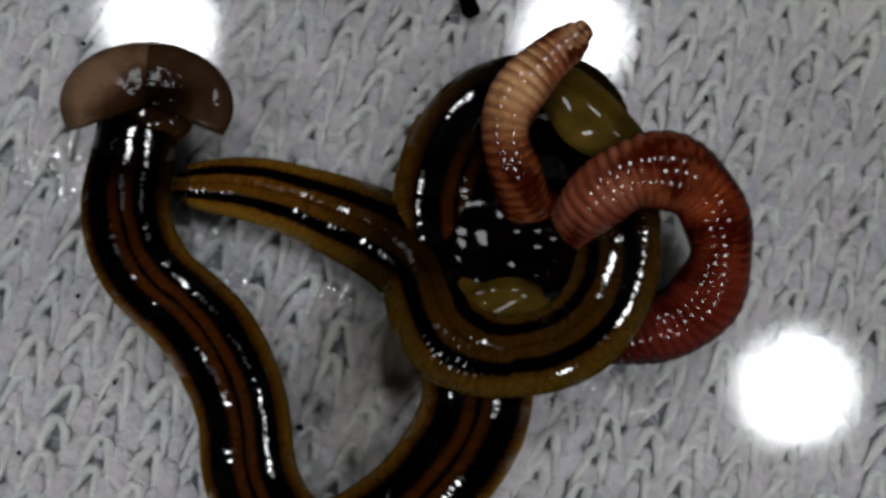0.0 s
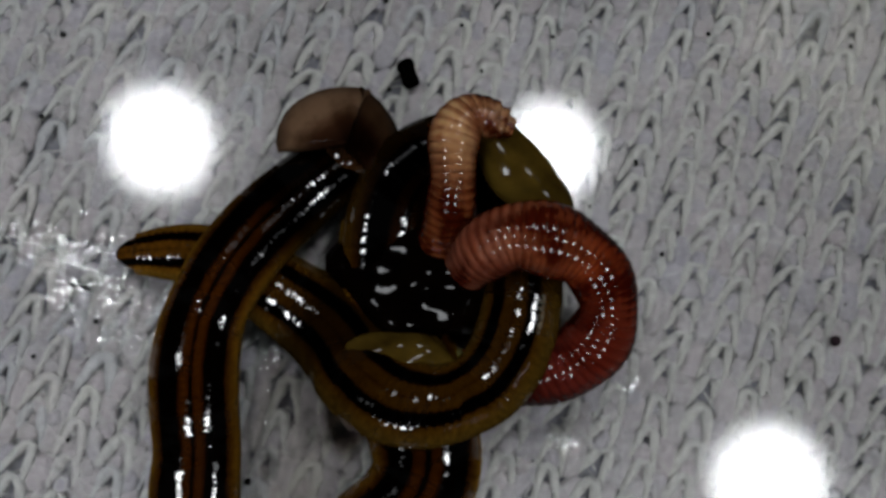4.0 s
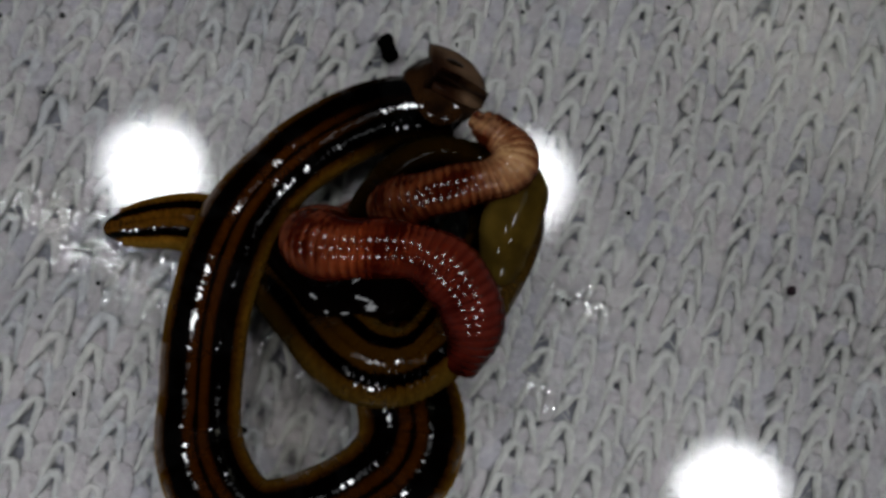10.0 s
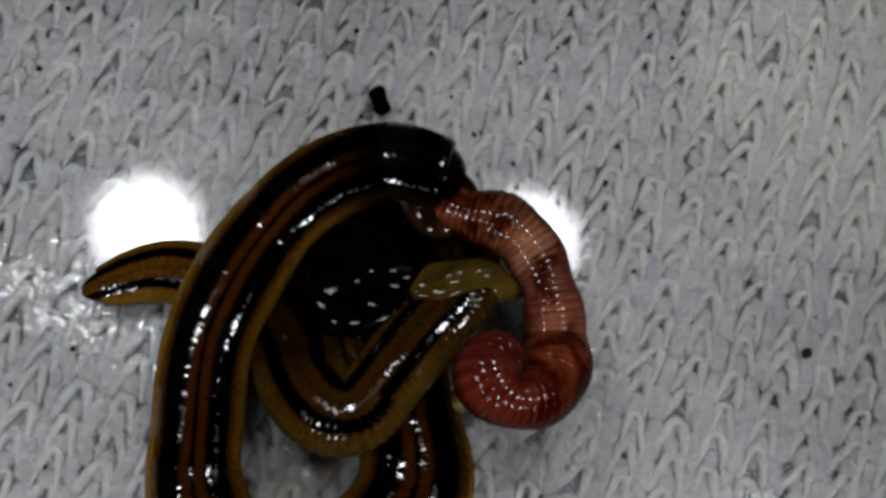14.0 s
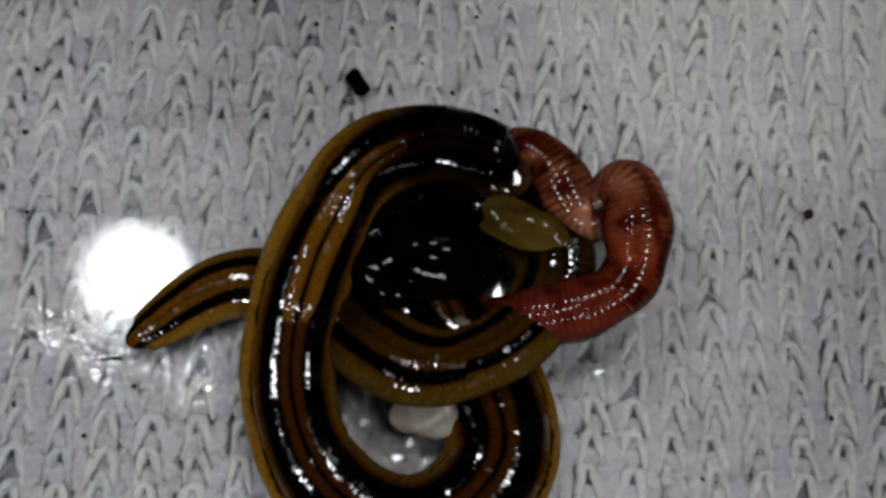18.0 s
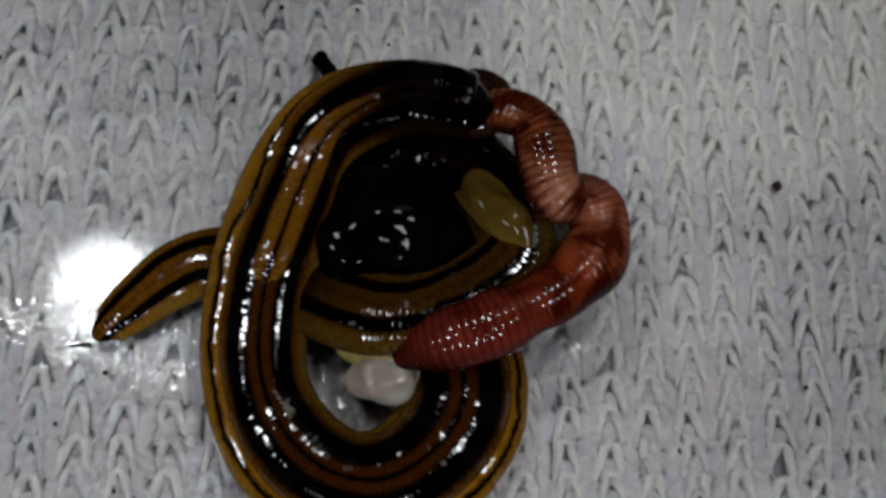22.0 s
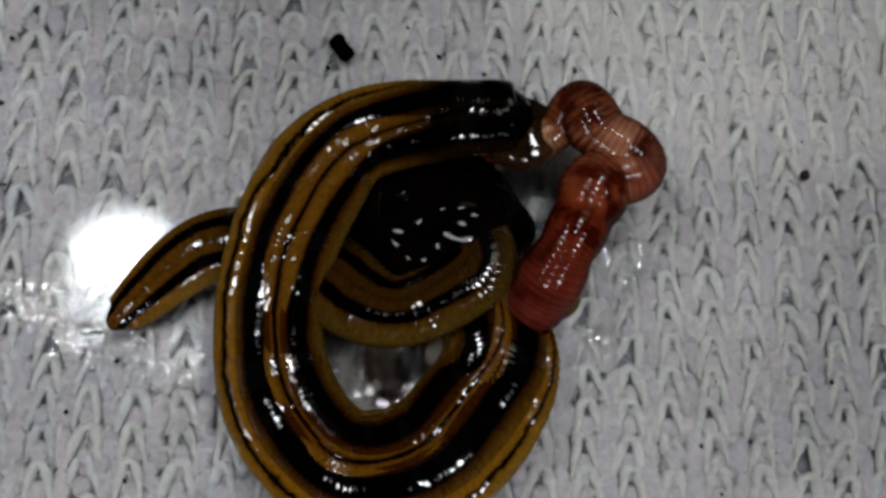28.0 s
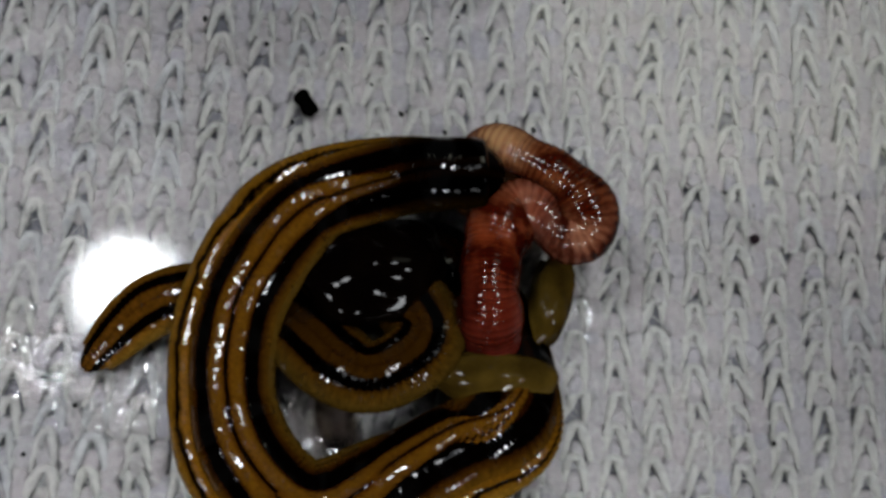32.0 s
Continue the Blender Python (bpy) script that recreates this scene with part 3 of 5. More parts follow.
BODY[7] = [(2.2, 15.3, 2.4), (1.3, 13.3, 2.6), (-1.8, 9.8, 3.0), (-4.6, 6.7, 2.9), (-5.7, 3.1, 2.3), (-5.7, -0.5, 1.5), (-5.4, -3.9, 1.4), (-2.6, -7.2, 1.4), (2.2, -6.2, 1.4), (5.3, -2.6, 1.3), (4.2, 2.8, 1.3), (3.6, 8.0, 1.8), (5.4, 12.0, 2.6), (8.3, 13.4, 3.0), (9.4, 8.9, 3.2), (8.7, 4.2, 3.6), (7.1, 1.8, 3.9), (4.1, 1.0, 3.7), (2.4, 2.9, 2.8), (-0.3, 5.1, 1.5), (-4.8, 8.2, 1.2), (-9.5, 9.1, 1.1)]
BODY[8] = [(4.0, 16.5, 2.4), (2.2, 13.8, 2.6), (-0.9, 10.3, 3.0), (-4.0, 6.9, 2.9), (-5.5, 3.3, 2.3), (-5.7, -0.6, 1.5), (-5.5, -4.3, 1.4), (-2.7, -7.1, 1.4), (1.8, -6.4, 1.4), (5.3, -3.1, 1.3), (4.2, 2.7, 1.3), (3.4, 8.0, 1.8), (5.7, 12.3, 2.6), (8.6, 12.7, 3.0), (9.0, 9.4, 3.2), (8.2, 4.4, 3.6), (6.8, 1.8, 3.9), (4.1, 0.8, 3.7), (2.1, 2.3, 2.8), (-0.6, 5.4, 1.5), (-5.1, 8.4, 1.2), (-9.6, 8.9, 1.1)]
BODY[9] = [(5.8, 16.1, 2.4), (3.7, 14.6, 2.6), (-0.1, 11.2, 3.0), (-3.3, 7.2, 2.9), (-4.9, 3.6, 2.3), (-5.3, -0.1, 1.5), (-5.2, -3.4, 1.4), (-2.9, -6.6, 1.4), (1.6, -6.2, 1.4), (5.3, -2.9, 1.3), (4.3, 2.6, 1.3), (3.9, 7.8, 1.8), (6.9, 11.2, 2.6), (10.0, 10.8, 3.0), (9.9, 8.1, 3.2), (8.4, 3.9, 3.6), (6.6, 1.5, 3.9), (3.8, 1.1, 3.7), (1.8, 2.8, 2.8), (-0.4, 5.6, 1.5), (-4.9, 9.0, 1.2), (-9.7, 9.1, 1.1)]
BODY[10] = [(6.6, 14.7, 2.4), (3.6, 14.2, 2.6), (-0.4, 11.8, 3.0), (-3.3, 8.4, 2.9), (-4.8, 4.2, 2.3), (-5.3, 0.3, 1.5), (-5.2, -3.4, 1.4), (-2.9, -6.5, 1.4), (1.8, -5.8, 1.4), (5.3, -2.8, 1.3), (4.3, 2.7, 1.3), (4.1, 7.9, 1.8), (7.1, 11.3, 2.6), (10.3, 9.7, 3.0), (10.0, 6.9, 3.2), (7.8, 3.4, 3.6), (5.8, 1.3, 3.9), (3.2, 1.0, 3.7), (1.3, 2.8, 2.8), (-0.7, 5.7, 1.5), (-4.9, 8.8, 1.2), (-9.8, 8.8, 1.1)]
BODY[11] = [(5.2, 14.7, 5.2), (3.1, 14.6, 5.0), (-0.4, 11.9, 4.6), (-3.2, 8.5, 3.8), (-4.8, 4.6, 2.7), (-5.3, 0.4, 1.7), (-5.2, -3.2, 1.6), (-2.9, -6.0, 1.6), (1.8, -5.4, 1.6), (5.6, -2.4, 1.5), (4.3, 2.8, 1.4), (2.3, 7.0, 1.4), (4.1, 9.7, 1.6), (7.6, 9.2, 2.2), (8.6, 6.3, 3.0), (7.0, 2.9, 3.2), (4.7, 1.2, 3.4), (1.6, 1.6, 3.2), (0.2, 4.0, 2.2), (-1.2, 7.1, 1.3), (-5.0, 9.0, 1.2), (-9.8, 8.8, 1.1)]
BODY[12] = [(6.2, 14.2, 5.2), (4.0, 14.2, 5.0), (0.1, 12.3, 4.6), (-3.0, 9.0, 3.8), (-4.5, 5.3, 2.7), (-5.0, 1.2, 1.7), (-5.0, -2.7, 1.6), (-2.7, -6.1, 1.6), (2.0, -4.9, 1.6), (5.8, -1.9, 1.5), (4.5, 3.3, 1.4), (2.8, 9.0, 1.3), (4.6, 10.5, 1.3), (7.5, 9.2, 1.5), (7.1, 8.0, 3.0), (4.6, 5.9, 3.6), (3.1, 3.5, 3.7), (1.7, 1.5, 3.4), (0.2, 3.2, 2.8), (-0.6, 6.5, 2.0), (-4.8, 9.4, 1.2), (-9.7, 8.9, 1.1)]
BODY[13] = [(6.2, 13.9, 5.2), (4.3, 14.2, 5.0), (0.7, 12.4, 4.6), (-2.2, 9.4, 3.8), (-4.2, 5.7, 2.7), (-4.7, 1.8, 1.7), (-4.6, -2.2, 1.6), (-2.2, -5.1, 1.6), (2.3, -4.5, 1.6), (5.6, -1.7, 1.5), (5.2, 3.0, 1.4), (4.2, 7.2, 1.3), (4.0, 10.4, 1.3), (7.1, 11.2, 1.5), (7.2, 8.5, 3.0), (4.5, 6.2, 3.6), (3.1, 3.9, 3.7), (1.8, 2.0, 3.4), (0.4, 3.7, 2.8), (-0.4, 6.9, 2.0), (-5.3, 9.7, 1.2), (-9.6, 9.0, 1.1)]
BODY[16] = [(7.2, 12.4, 5.2), (5.0, 13.4, 5.0), (1.6, 13.0, 4.6), (-1.0, 10.1, 3.8), (-2.8, 6.9, 2.7), (-3.8, 3.4, 1.7), (-4.0, -0.5, 1.6), (-2.2, -4.3, 1.6), (2.4, -4.6, 1.6), (5.9, -1.5, 1.5), (5.5, 1.9, 1.4), (5.1, 6.9, 1.3), (5.0, 10.2, 1.3), (8.2, 11.0, 1.5), (11.1, 7.5, 3.0), (10.6, 4.9, 3.2), (7.7, 3.0, 3.4), (4.3, 1.8, 3.2), (1.0, 3.2, 2.2), (-0.7, 6.2, 1.3), (-4.9, 9.1, 1.2), (-9.8, 8.4, 1.1)]
BODY[17] = [(8.0, 11.5, 5.2), (5.9, 12.7, 5.0), (2.6, 12.7, 4.6), (-0.0, 10.6, 3.8), (-2.0, 7.7, 2.7), (-3.4, 4.3, 1.7), (-3.9, 0.7, 1.6), (-2.4, -2.9, 1.6), (2.0, -3.9, 1.6), (6.1, -1.8, 1.5), (5.9, 2.0, 1.4), (5.7, 7.7, 1.3), (5.9, 11.1, 1.3), (9.4, 11.5, 1.5), (11.0, 6.8, 3.0), (9.9, 4.3, 3.2), (6.7, 3.0, 3.4), (3.2, 2.5, 3.2), (0.7, 4.4, 2.2), (-0.9, 7.2, 1.3), (-4.7, 9.3, 1.2), (-9.8, 8.3, 1.1)]
BODY[18] = [(8.7, 11.6, 5.2), (6.8, 12.8, 5.0), (3.1, 12.7, 4.6), (0.3, 10.1, 3.8), (-1.8, 7.2, 2.7), (-3.3, 3.7, 1.7), (-3.4, -0.0, 1.6), (-1.7, -3.4, 1.6), (1.8, -4.8, 1.6), (5.4, -3.0, 1.5), (6.0, 0.7, 1.4), (4.4, 7.2, 1.3), (5.1, 10.5, 1.3), (8.5, 10.5, 1.5), (11.3, 6.3, 3.0), (9.2, 3.2, 3.2), (6.1, 2.0, 3.4), (2.8, 2.4, 3.2), (0.9, 4.7, 2.2), (-0.4, 7.1, 1.3), (-4.5, 9.5, 1.2), (-10.0, 8.2, 1.1)]
BODY[19] = [(9.1, 11.3, 5.2), (7.2, 12.6, 5.0), (3.7, 12.5, 4.6), (0.4, 9.7, 3.8), (-1.9, 6.9, 2.7), (-3.4, 3.4, 1.7), (-3.2, 0.1, 1.6), (-1.0, -2.7, 1.6), (2.4, -3.9, 1.6), (5.9, -2.4, 1.5), (6.5, 1.0, 1.4), (4.7, 7.3, 1.3), (5.5, 10.6, 1.3), (9.0, 10.5, 1.5), (9.6, 5.9, 3.0), (8.3, 3.1, 3.2), (5.8, 2.3, 3.4), (3.0, 2.7, 3.2), (1.2, 5.1, 2.2), (0.0, 7.9, 1.3), (-4.2, 9.9, 1.2), (-10.3, 8.3, 1.1)]
BODY[20] = [(8.9, 10.8, 5.2), (7.0, 12.4, 5.0), (2.9, 13.1, 4.6), (-0.1, 10.1, 3.8), (-2.2, 7.0, 2.7), (-3.7, 3.3, 1.7), (-3.4, -0.0, 1.6), (-1.7, -2.9, 1.6), (1.4, -4.0, 1.6), (4.6, -2.4, 1.5), (5.4, 1.3, 1.4), (4.2, 7.6, 1.3), (5.0, 10.9, 1.3), (8.4, 10.8, 1.5), (8.4, 6.1, 3.0), (5.9, 4.3, 3.2), (3.2, 3.3, 3.4), (0.9, 3.5, 3.2), (-0.1, 5.6, 2.2), (-1.0, 7.7, 1.3), (-5.1, 9.6, 1.2), (-10.5, 8.0, 1.1)]
BODY[21] = [(8.7, 12.7, 5.2), (6.7, 13.7, 5.0), (2.8, 13.4, 4.6), (-0.0, 10.1, 3.8), (-2.1, 7.0, 2.7), (-3.7, 3.0, 1.7), (-3.4, -0.3, 1.6), (-1.6, -2.9, 1.6), (1.6, -3.7, 1.6), (4.9, -1.9, 1.5), (5.5, 1.5, 1.4), (4.9, 7.7, 1.3), (5.7, 11.0, 1.3), (9.1, 10.8, 1.5), (9.5, 6.3, 3.0), (7.7, 4.0, 3.2), (5.0, 3.3, 3.4), (2.1, 3.4, 3.2), (0.2, 5.5, 2.2), (-1.1, 7.7, 1.3), (-5.0, 9.7, 1.2), (-10.4, 8.0, 1.1)]
BODY[22] = [(9.3, 12.9, 5.2), (7.0, 14.0, 5.0), (2.9, 13.5, 4.6), (0.2, 10.4, 3.8), (-2.0, 7.4, 2.7), (-3.6, 3.4, 1.7), (-3.3, -0.2, 1.6), (-1.5, -2.8, 1.6), (1.6, -3.5, 1.6), (4.9, -1.7, 1.5), (5.8, 1.6, 1.4), (5.1, 8.4, 1.3), (5.9, 11.7, 1.3), (9.3, 11.6, 1.5), (10.7, 5.8, 3.0), (8.2, 4.0, 3.2), (5.4, 3.6, 3.4), (2.6, 4.0, 3.2), (0.6, 5.8, 2.2), (-0.8, 7.7, 1.3), (-4.9, 9.7, 1.2), (-10.3, 7.9, 1.1)]
BODY[23] = [(9.9, 13.1, 5.2), (7.5, 14.0, 5.0), (3.4, 13.8, 4.6), (0.6, 10.8, 3.8), (-1.7, 7.7, 2.7), (-3.2, 3.7, 1.7), (-3.0, 0.1, 1.6), (-1.2, -2.5, 1.6), (2.0, -3.2, 1.6), (5.3, -1.4, 1.5), (5.9, 2.0, 1.4), (4.9, 8.0, 1.3), (5.7, 11.2, 1.3), (9.0, 11.1, 1.5), (10.0, 6.5, 3.0), (7.8, 4.6, 3.2), (5.1, 3.9, 3.4), (2.6, 4.1, 3.2), (0.9, 5.9, 2.2), (-0.5, 8.1, 1.3), (-4.7, 9.7, 1.2), (-10.3, 7.9, 1.1)]
BODY[24] = [(10.0, 13.3, 5.2), (7.6, 14.1, 5.0), (3.4, 13.3, 4.6), (0.3, 10.1, 3.8), (-1.7, 7.1, 2.7), (-3.2, 3.4, 1.7), (-3.0, -0.1, 1.6), (-1.2, -2.7, 1.6), (2.0, -3.2, 1.6), (5.3, -1.4, 1.5), (5.6, 2.1, 1.4), (4.5, 7.7, 1.3), (5.3, 10.9, 1.3), (8.6, 10.8, 1.5), (8.2, 6.6, 3.0), (6.0, 4.5, 3.2), (3.1, 3.0, 3.4), (1.0, 2.6, 3.2), (0.3, 4.8, 2.2), (-0.9, 7.5, 1.3), (-4.9, 9.7, 1.2), (-10.3, 8.0, 1.1)]
BODY[25] = [(10.0, 13.8, 5.2), (7.9, 14.5, 5.0), (3.5, 13.4, 4.6), (0.6, 10.2, 3.8), (-1.7, 7.2, 2.7), (-3.1, 3.5, 1.7), (-3.0, 0.1, 1.6), (-1.3, -2.5, 1.6), (1.9, -3.2, 1.6), (5.1, -1.4, 1.5), (5.8, 2.2, 1.4), (4.3, 8.2, 1.3), (5.0, 11.5, 1.3), (8.3, 11.4, 1.5), (8.5, 6.4, 3.0), (6.3, 4.3, 3.2), (3.6, 3.3, 3.4), (1.4, 3.2, 3.2), (0.6, 5.2, 2.2), (-0.7, 7.6, 1.3), (-5.0, 9.7, 1.2), (-10.3, 7.8, 1.1)]
BODY[26] = [(10.4, 13.6, 5.2), (7.9, 14.1, 5.0), (3.7, 13.3, 4.6), (0.9, 10.3, 3.8), (-1.6, 7.4, 2.7), (-3.1, 3.7, 1.7), (-2.9, -0.1, 1.6), (-1.2, -2.6, 1.6), (2.0, -3.4, 1.6), (5.4, -1.3, 1.5), (5.9, 2.1, 1.4), (5.2, 7.9, 1.3), (6.0, 11.1, 1.3), (9.3, 11.0, 1.5), (8.8, 6.5, 3.0), (6.1, 4.9, 3.2), (3.4, 3.9, 3.4), (1.5, 4.0, 3.2), (0.6, 5.7, 2.2), (-0.4, 8.0, 1.3), (-4.9, 9.8, 1.2), (-10.2, 7.9, 1.1)]
BODY[29] = [(9.4, 10.1, 5.4), (6.7, 10.8, 5.2), (2.9, 11.4, 4.6), (-0.2, 9.8, 3.7), (-2.1, 7.3, 2.7), (-3.4, 4.1, 1.8), (-3.4, 0.6, 1.7), (-1.5, -2.4, 1.7), (2.1, -2.7, 1.8), (4.7, -1.4, 2.3), (7.1, -0.3, 2.8), (8.3, 2.6, 1.3), (7.9, 5.8, 1.3), (7.6, 9.3, 1.5), (6.0, 8.2, 1.6), (7.7, 4.8, 2.8), (5.2, 3.6, 3.2), (2.9, 3.5, 3.0), (1.1, 4.9, 2.2), (-0.2, 7.1, 1.3), (-4.6, 9.9, 1.2), (-10.2, 7.8, 1.1)]
BODY[30] = [(9.3, 10.1, 5.4), (6.6, 10.9, 5.2), (2.7, 11.2, 4.6), (-0.4, 9.6, 3.7), (-2.4, 7.1, 2.7), (-3.6, 4.0, 1.8), (-3.5, 0.4, 1.7), (-1.6, -2.6, 1.7), (2.0, -2.6, 1.8), (4.9, -1.4, 2.3), (7.4, -0.6, 2.8), (8.9, 2.2, 1.3), (8.5, 5.4, 1.3), (7.6, 9.0, 1.5), (5.8, 7.9, 1.6), (6.6, 4.6, 2.8), (4.5, 3.4, 3.2), (2.5, 3.5, 3.0), (1.0, 4.7, 2.2), (-0.3, 7.2, 1.3), (-4.7, 9.7, 1.2), (-10.5, 8.0, 1.1)]
BODY[31] = [(10.2, 11.2, 5.4), (7.1, 11.4, 5.2), (2.6, 11.3, 4.6), (-0.4, 9.6, 3.7), (-2.3, 7.2, 2.7), (-3.4, 4.0, 1.8), (-3.0, 0.5, 1.7), (-0.7, -2.2, 1.7), (2.9, -1.9, 1.8), (5.8, -1.2, 2.3), (8.4, -0.7, 2.8), (10.0, 1.9, 1.3), (9.9, 5.2, 1.3), (8.3, 8.6, 1.5), (6.3, 7.6, 1.6), (7.2, 4.4, 2.8), (5.4, 3.1, 3.2), (3.5, 3.2, 3.0), (2.1, 4.9, 2.2), (0.6, 7.5, 1.3), (-4.6, 10.2, 1.2), (-9.8, 7.7, 1.1)]
BODY[32] = [(10.7, 11.1, 5.4), (7.6, 11.8, 5.2), (3.1, 11.8, 4.6), (-0.1, 9.8, 3.7), (-2.1, 7.4, 2.7), (-3.3, 4.1, 1.8), (-3.1, 0.5, 1.7), (-0.9, -2.6, 1.7), (3.1, -2.4, 1.8), (6.5, -1.7, 2.3), (9.2, -1.1, 2.8), (10.7, 1.7, 1.3), (10.3, 5.2, 1.3), (8.5, 8.5, 1.5), (6.4, 7.8, 1.6), (7.1, 4.2, 2.8), (5.2, 2.9, 3.2), (3.2, 2.9, 3.0), (1.8, 4.7, 2.2), (0.3, 7.4, 1.3), (-4.9, 9.8, 1.2), (-9.4, 7.8, 1.1)]
PREY = {}
PREY[0] = [(9.1, 15.6, 6.0), (7.0, 13.8, 6.0), (5.6, 11.6, 5.8), (6.3, 9.7, 5.2), (7.4, 7.8, 2.4), (8.8, 7.0, 0.8), (9.2, 7.7, 4.0), (11.1, 9.4, 6.0), (13.4, 9.6, 6.0), (15.2, 8.0, 5.2), (15.7, 5.8, 4.4), (14.6, 3.4, 3.0), (10.6, 2.1, 1.4)]
PREY[1] = [(9.2, 15.3, 6.0), (6.4, 15.1, 6.0), (5.1, 13.3, 6.0), (5.6, 11.1, 5.6), (6.5, 8.9, 2.6), (7.5, 7.4, 0.8), (7.9, 8.3, 4.0), (9.4, 9.9, 6.0), (11.7, 10.1, 6.0), (13.9, 9.1, 5.4), (14.7, 6.9, 4.4), (13.9, 4.7, 3.0), (9.7, 3.9, 1.4)]
PREY[2] = [(9.2, 15.0, 6.0), (7.6, 15.6, 6.0), (6.4, 14.5, 6.0), (6.7, 11.9, 5.6), (6.9, 9.4, 2.6), (8.0, 8.3, 0.8), (8.8, 8.6, 4.0), (10.3, 9.3, 6.0), (12.5, 9.0, 6.0), (14.3, 8.2, 5.4), (14.8, 5.7, 4.4), (13.4, 3.4, 3.0), (9.5, 3.0, 1.4)]
PREY[3] = [(8.6, 14.6, 6.0), (7.2, 15.3, 6.0), (6.5, 13.8, 6.0), (6.9, 11.4, 5.6), (6.7, 9.0, 2.6), (7.6, 7.7, 0.8), (8.3, 8.4, 4.0), (9.8, 9.5, 6.0), (11.8, 9.3, 6.0), (14.0, 8.5, 5.4), (14.8, 6.3, 4.4), (13.6, 4.3, 3.0), (9.0, 3.0, 1.4)]
PREY[6] = [(9.6, 14.4, 5.5), (7.6, 15.2, 5.5), (6.1, 14.6, 5.6), (5.5, 12.6, 5.4), (4.7, 10.1, 4.4), (4.1, 8.4, 1.8), (5.3, 8.2, 5.0), (6.9, 8.5, 6.0), (9.2, 8.1, 6.2), (10.7, 6.3, 6.2), (11.2, 4.2, 6.0), (10.3, 2.5, 5.4), (9.1, 1.2, 4.4)]
PREY[7] = [(9.4, 14.5, 5.5), (7.6, 14.7, 5.5), (5.9, 14.4, 5.6), (4.9, 12.1, 5.4), (4.2, 10.1, 4.4), (3.5, 8.0, 1.8), (4.7, 7.8, 5.0), (6.5, 8.0, 6.0), (8.5, 7.1, 6.2), (10.1, 5.2, 6.2), (10.5, 3.3, 6.0), (9.3, 1.5, 5.4), (7.7, 0.5, 4.4)]
PREY[8] = [(8.4, 14.8, 5.5), (7.0, 14.2, 5.5), (5.0, 13.2, 5.6), (3.5, 11.5, 5.2), (3.2, 9.9, 4.4), (2.5, 8.6, 2.2), (3.9, 8.4, 5.0), (5.5, 7.9, 6.0), (7.4, 6.5, 6.2), (8.7, 4.6, 6.2), (9.1, 2.5, 6.0), (8.4, 1.0, 5.4), (7.1, 0.4, 4.4)]
PREY[9] = [(9.3, 14.2, 5.2), (9.0, 12.8, 5.5), (7.2, 12.8, 5.6), (5.6, 12.0, 5.2), (5.4, 10.2, 4.6), (3.3, 7.7, 1.2), (0.8, 7.3, 4.8), (1.0, 8.6, 6.0), (3.2, 8.3, 6.2), (5.6, 6.8, 6.2), (7.8, 4.9, 6.0), (8.6, 2.9, 5.4), (8.3, 1.3, 4.6)]
PREY[10] = [(9.0, 13.0, 5.2), (10.9, 11.3, 5.6), (10.4, 10.2, 5.6), (8.3, 9.8, 5.4), (5.7, 9.2, 5.0), (3.0, 8.7, 1.2), (0.1, 7.4, 4.6), (2.0, 6.5, 6.0), (4.5, 6.5, 6.2), (6.7, 5.7, 6.2), (8.0, 3.9, 6.0), (8.4, 2.3, 5.4), (7.7, 1.1, 4.6)]
PREY[11] = [(5.8, 12.7, 4.0), (8.3, 12.2, 5.0), (10.4, 11.4, 5.2), (11.8, 9.1, 5.2), (11.8, 6.5, 5.0), (10.6, 4.6, 4.6), (9.2, 5.4, 4.8), (8.6, 8.1, 6.0), (7.4, 10.7, 6.4), (5.1, 9.8, 6.4), (4.3, 7.4, 6.2), (5.9, 4.2, 5.6), (7.7, 1.5, 4.8)]
PREY[12] = [(3.3, 16.0, 1.8), (6.8, 11.5, 4.2), (9.1, 10.9, 4.4), (11.0, 9.1, 4.4), (11.9, 6.8, 4.2), (11.4, 4.1, 3.0), (11.6, 1.4, 4.6), (12.2, -0.3, 6.4), (10.3, 1.0, 6.8), (8.3, 2.4, 6.6), (6.2, 3.5, 6.2), (4.9, 3.9, 5.4), (4.1, 3.2, 4.6)]
PREY[13] = [(3.5, 15.8, 1.8), (7.5, 11.6, 4.2), (9.6, 10.8, 4.4), (11.2, 9.0, 4.4), (12.2, 6.8, 4.2), (12.0, 4.8, 3.6), (11.0, 2.6, 5.0), (9.5, 2.0, 6.2), (7.9, 2.6, 7.0), (7.1, 4.1, 7.0), (8.3, 4.8, 7.2), (9.1, 3.6, 6.4), (8.4, 3.5, 5.0)]
PREY[16] = [(4.4, 14.9, 1.8), (9.5, 11.4, 3.6), (11.7, 11.4, 4.4), (13.2, 9.2, 4.4), (13.0, 6.9, 4.2), (13.4, 4.9, 4.2), (15.2, 3.9, 5.0), (15.4, 2.4, 5.2), (14.3, 0.8, 4.8), (12.5, 1.3, 4.2), (10.8, 2.4, 3.6), (9.4, 3.0, 3.2), (7.7, 3.4, 2.6)]
PREY[17] = [(5.7, 13.5, 1.8), (10.7, 10.5, 3.6), (12.1, 9.1, 4.2), (12.8, 7.5, 4.2), (12.5, 5.6, 3.6), (13.6, 3.7, 4.4), (15.2, 3.6, 5.0), (14.0, 2.1, 5.6), (12.3, 1.2, 5.2), (10.8, 1.6, 4.6), (9.0, 1.9, 3.6), (7.8, 2.6, 3.2), (6.2, 3.2, 2.6)]
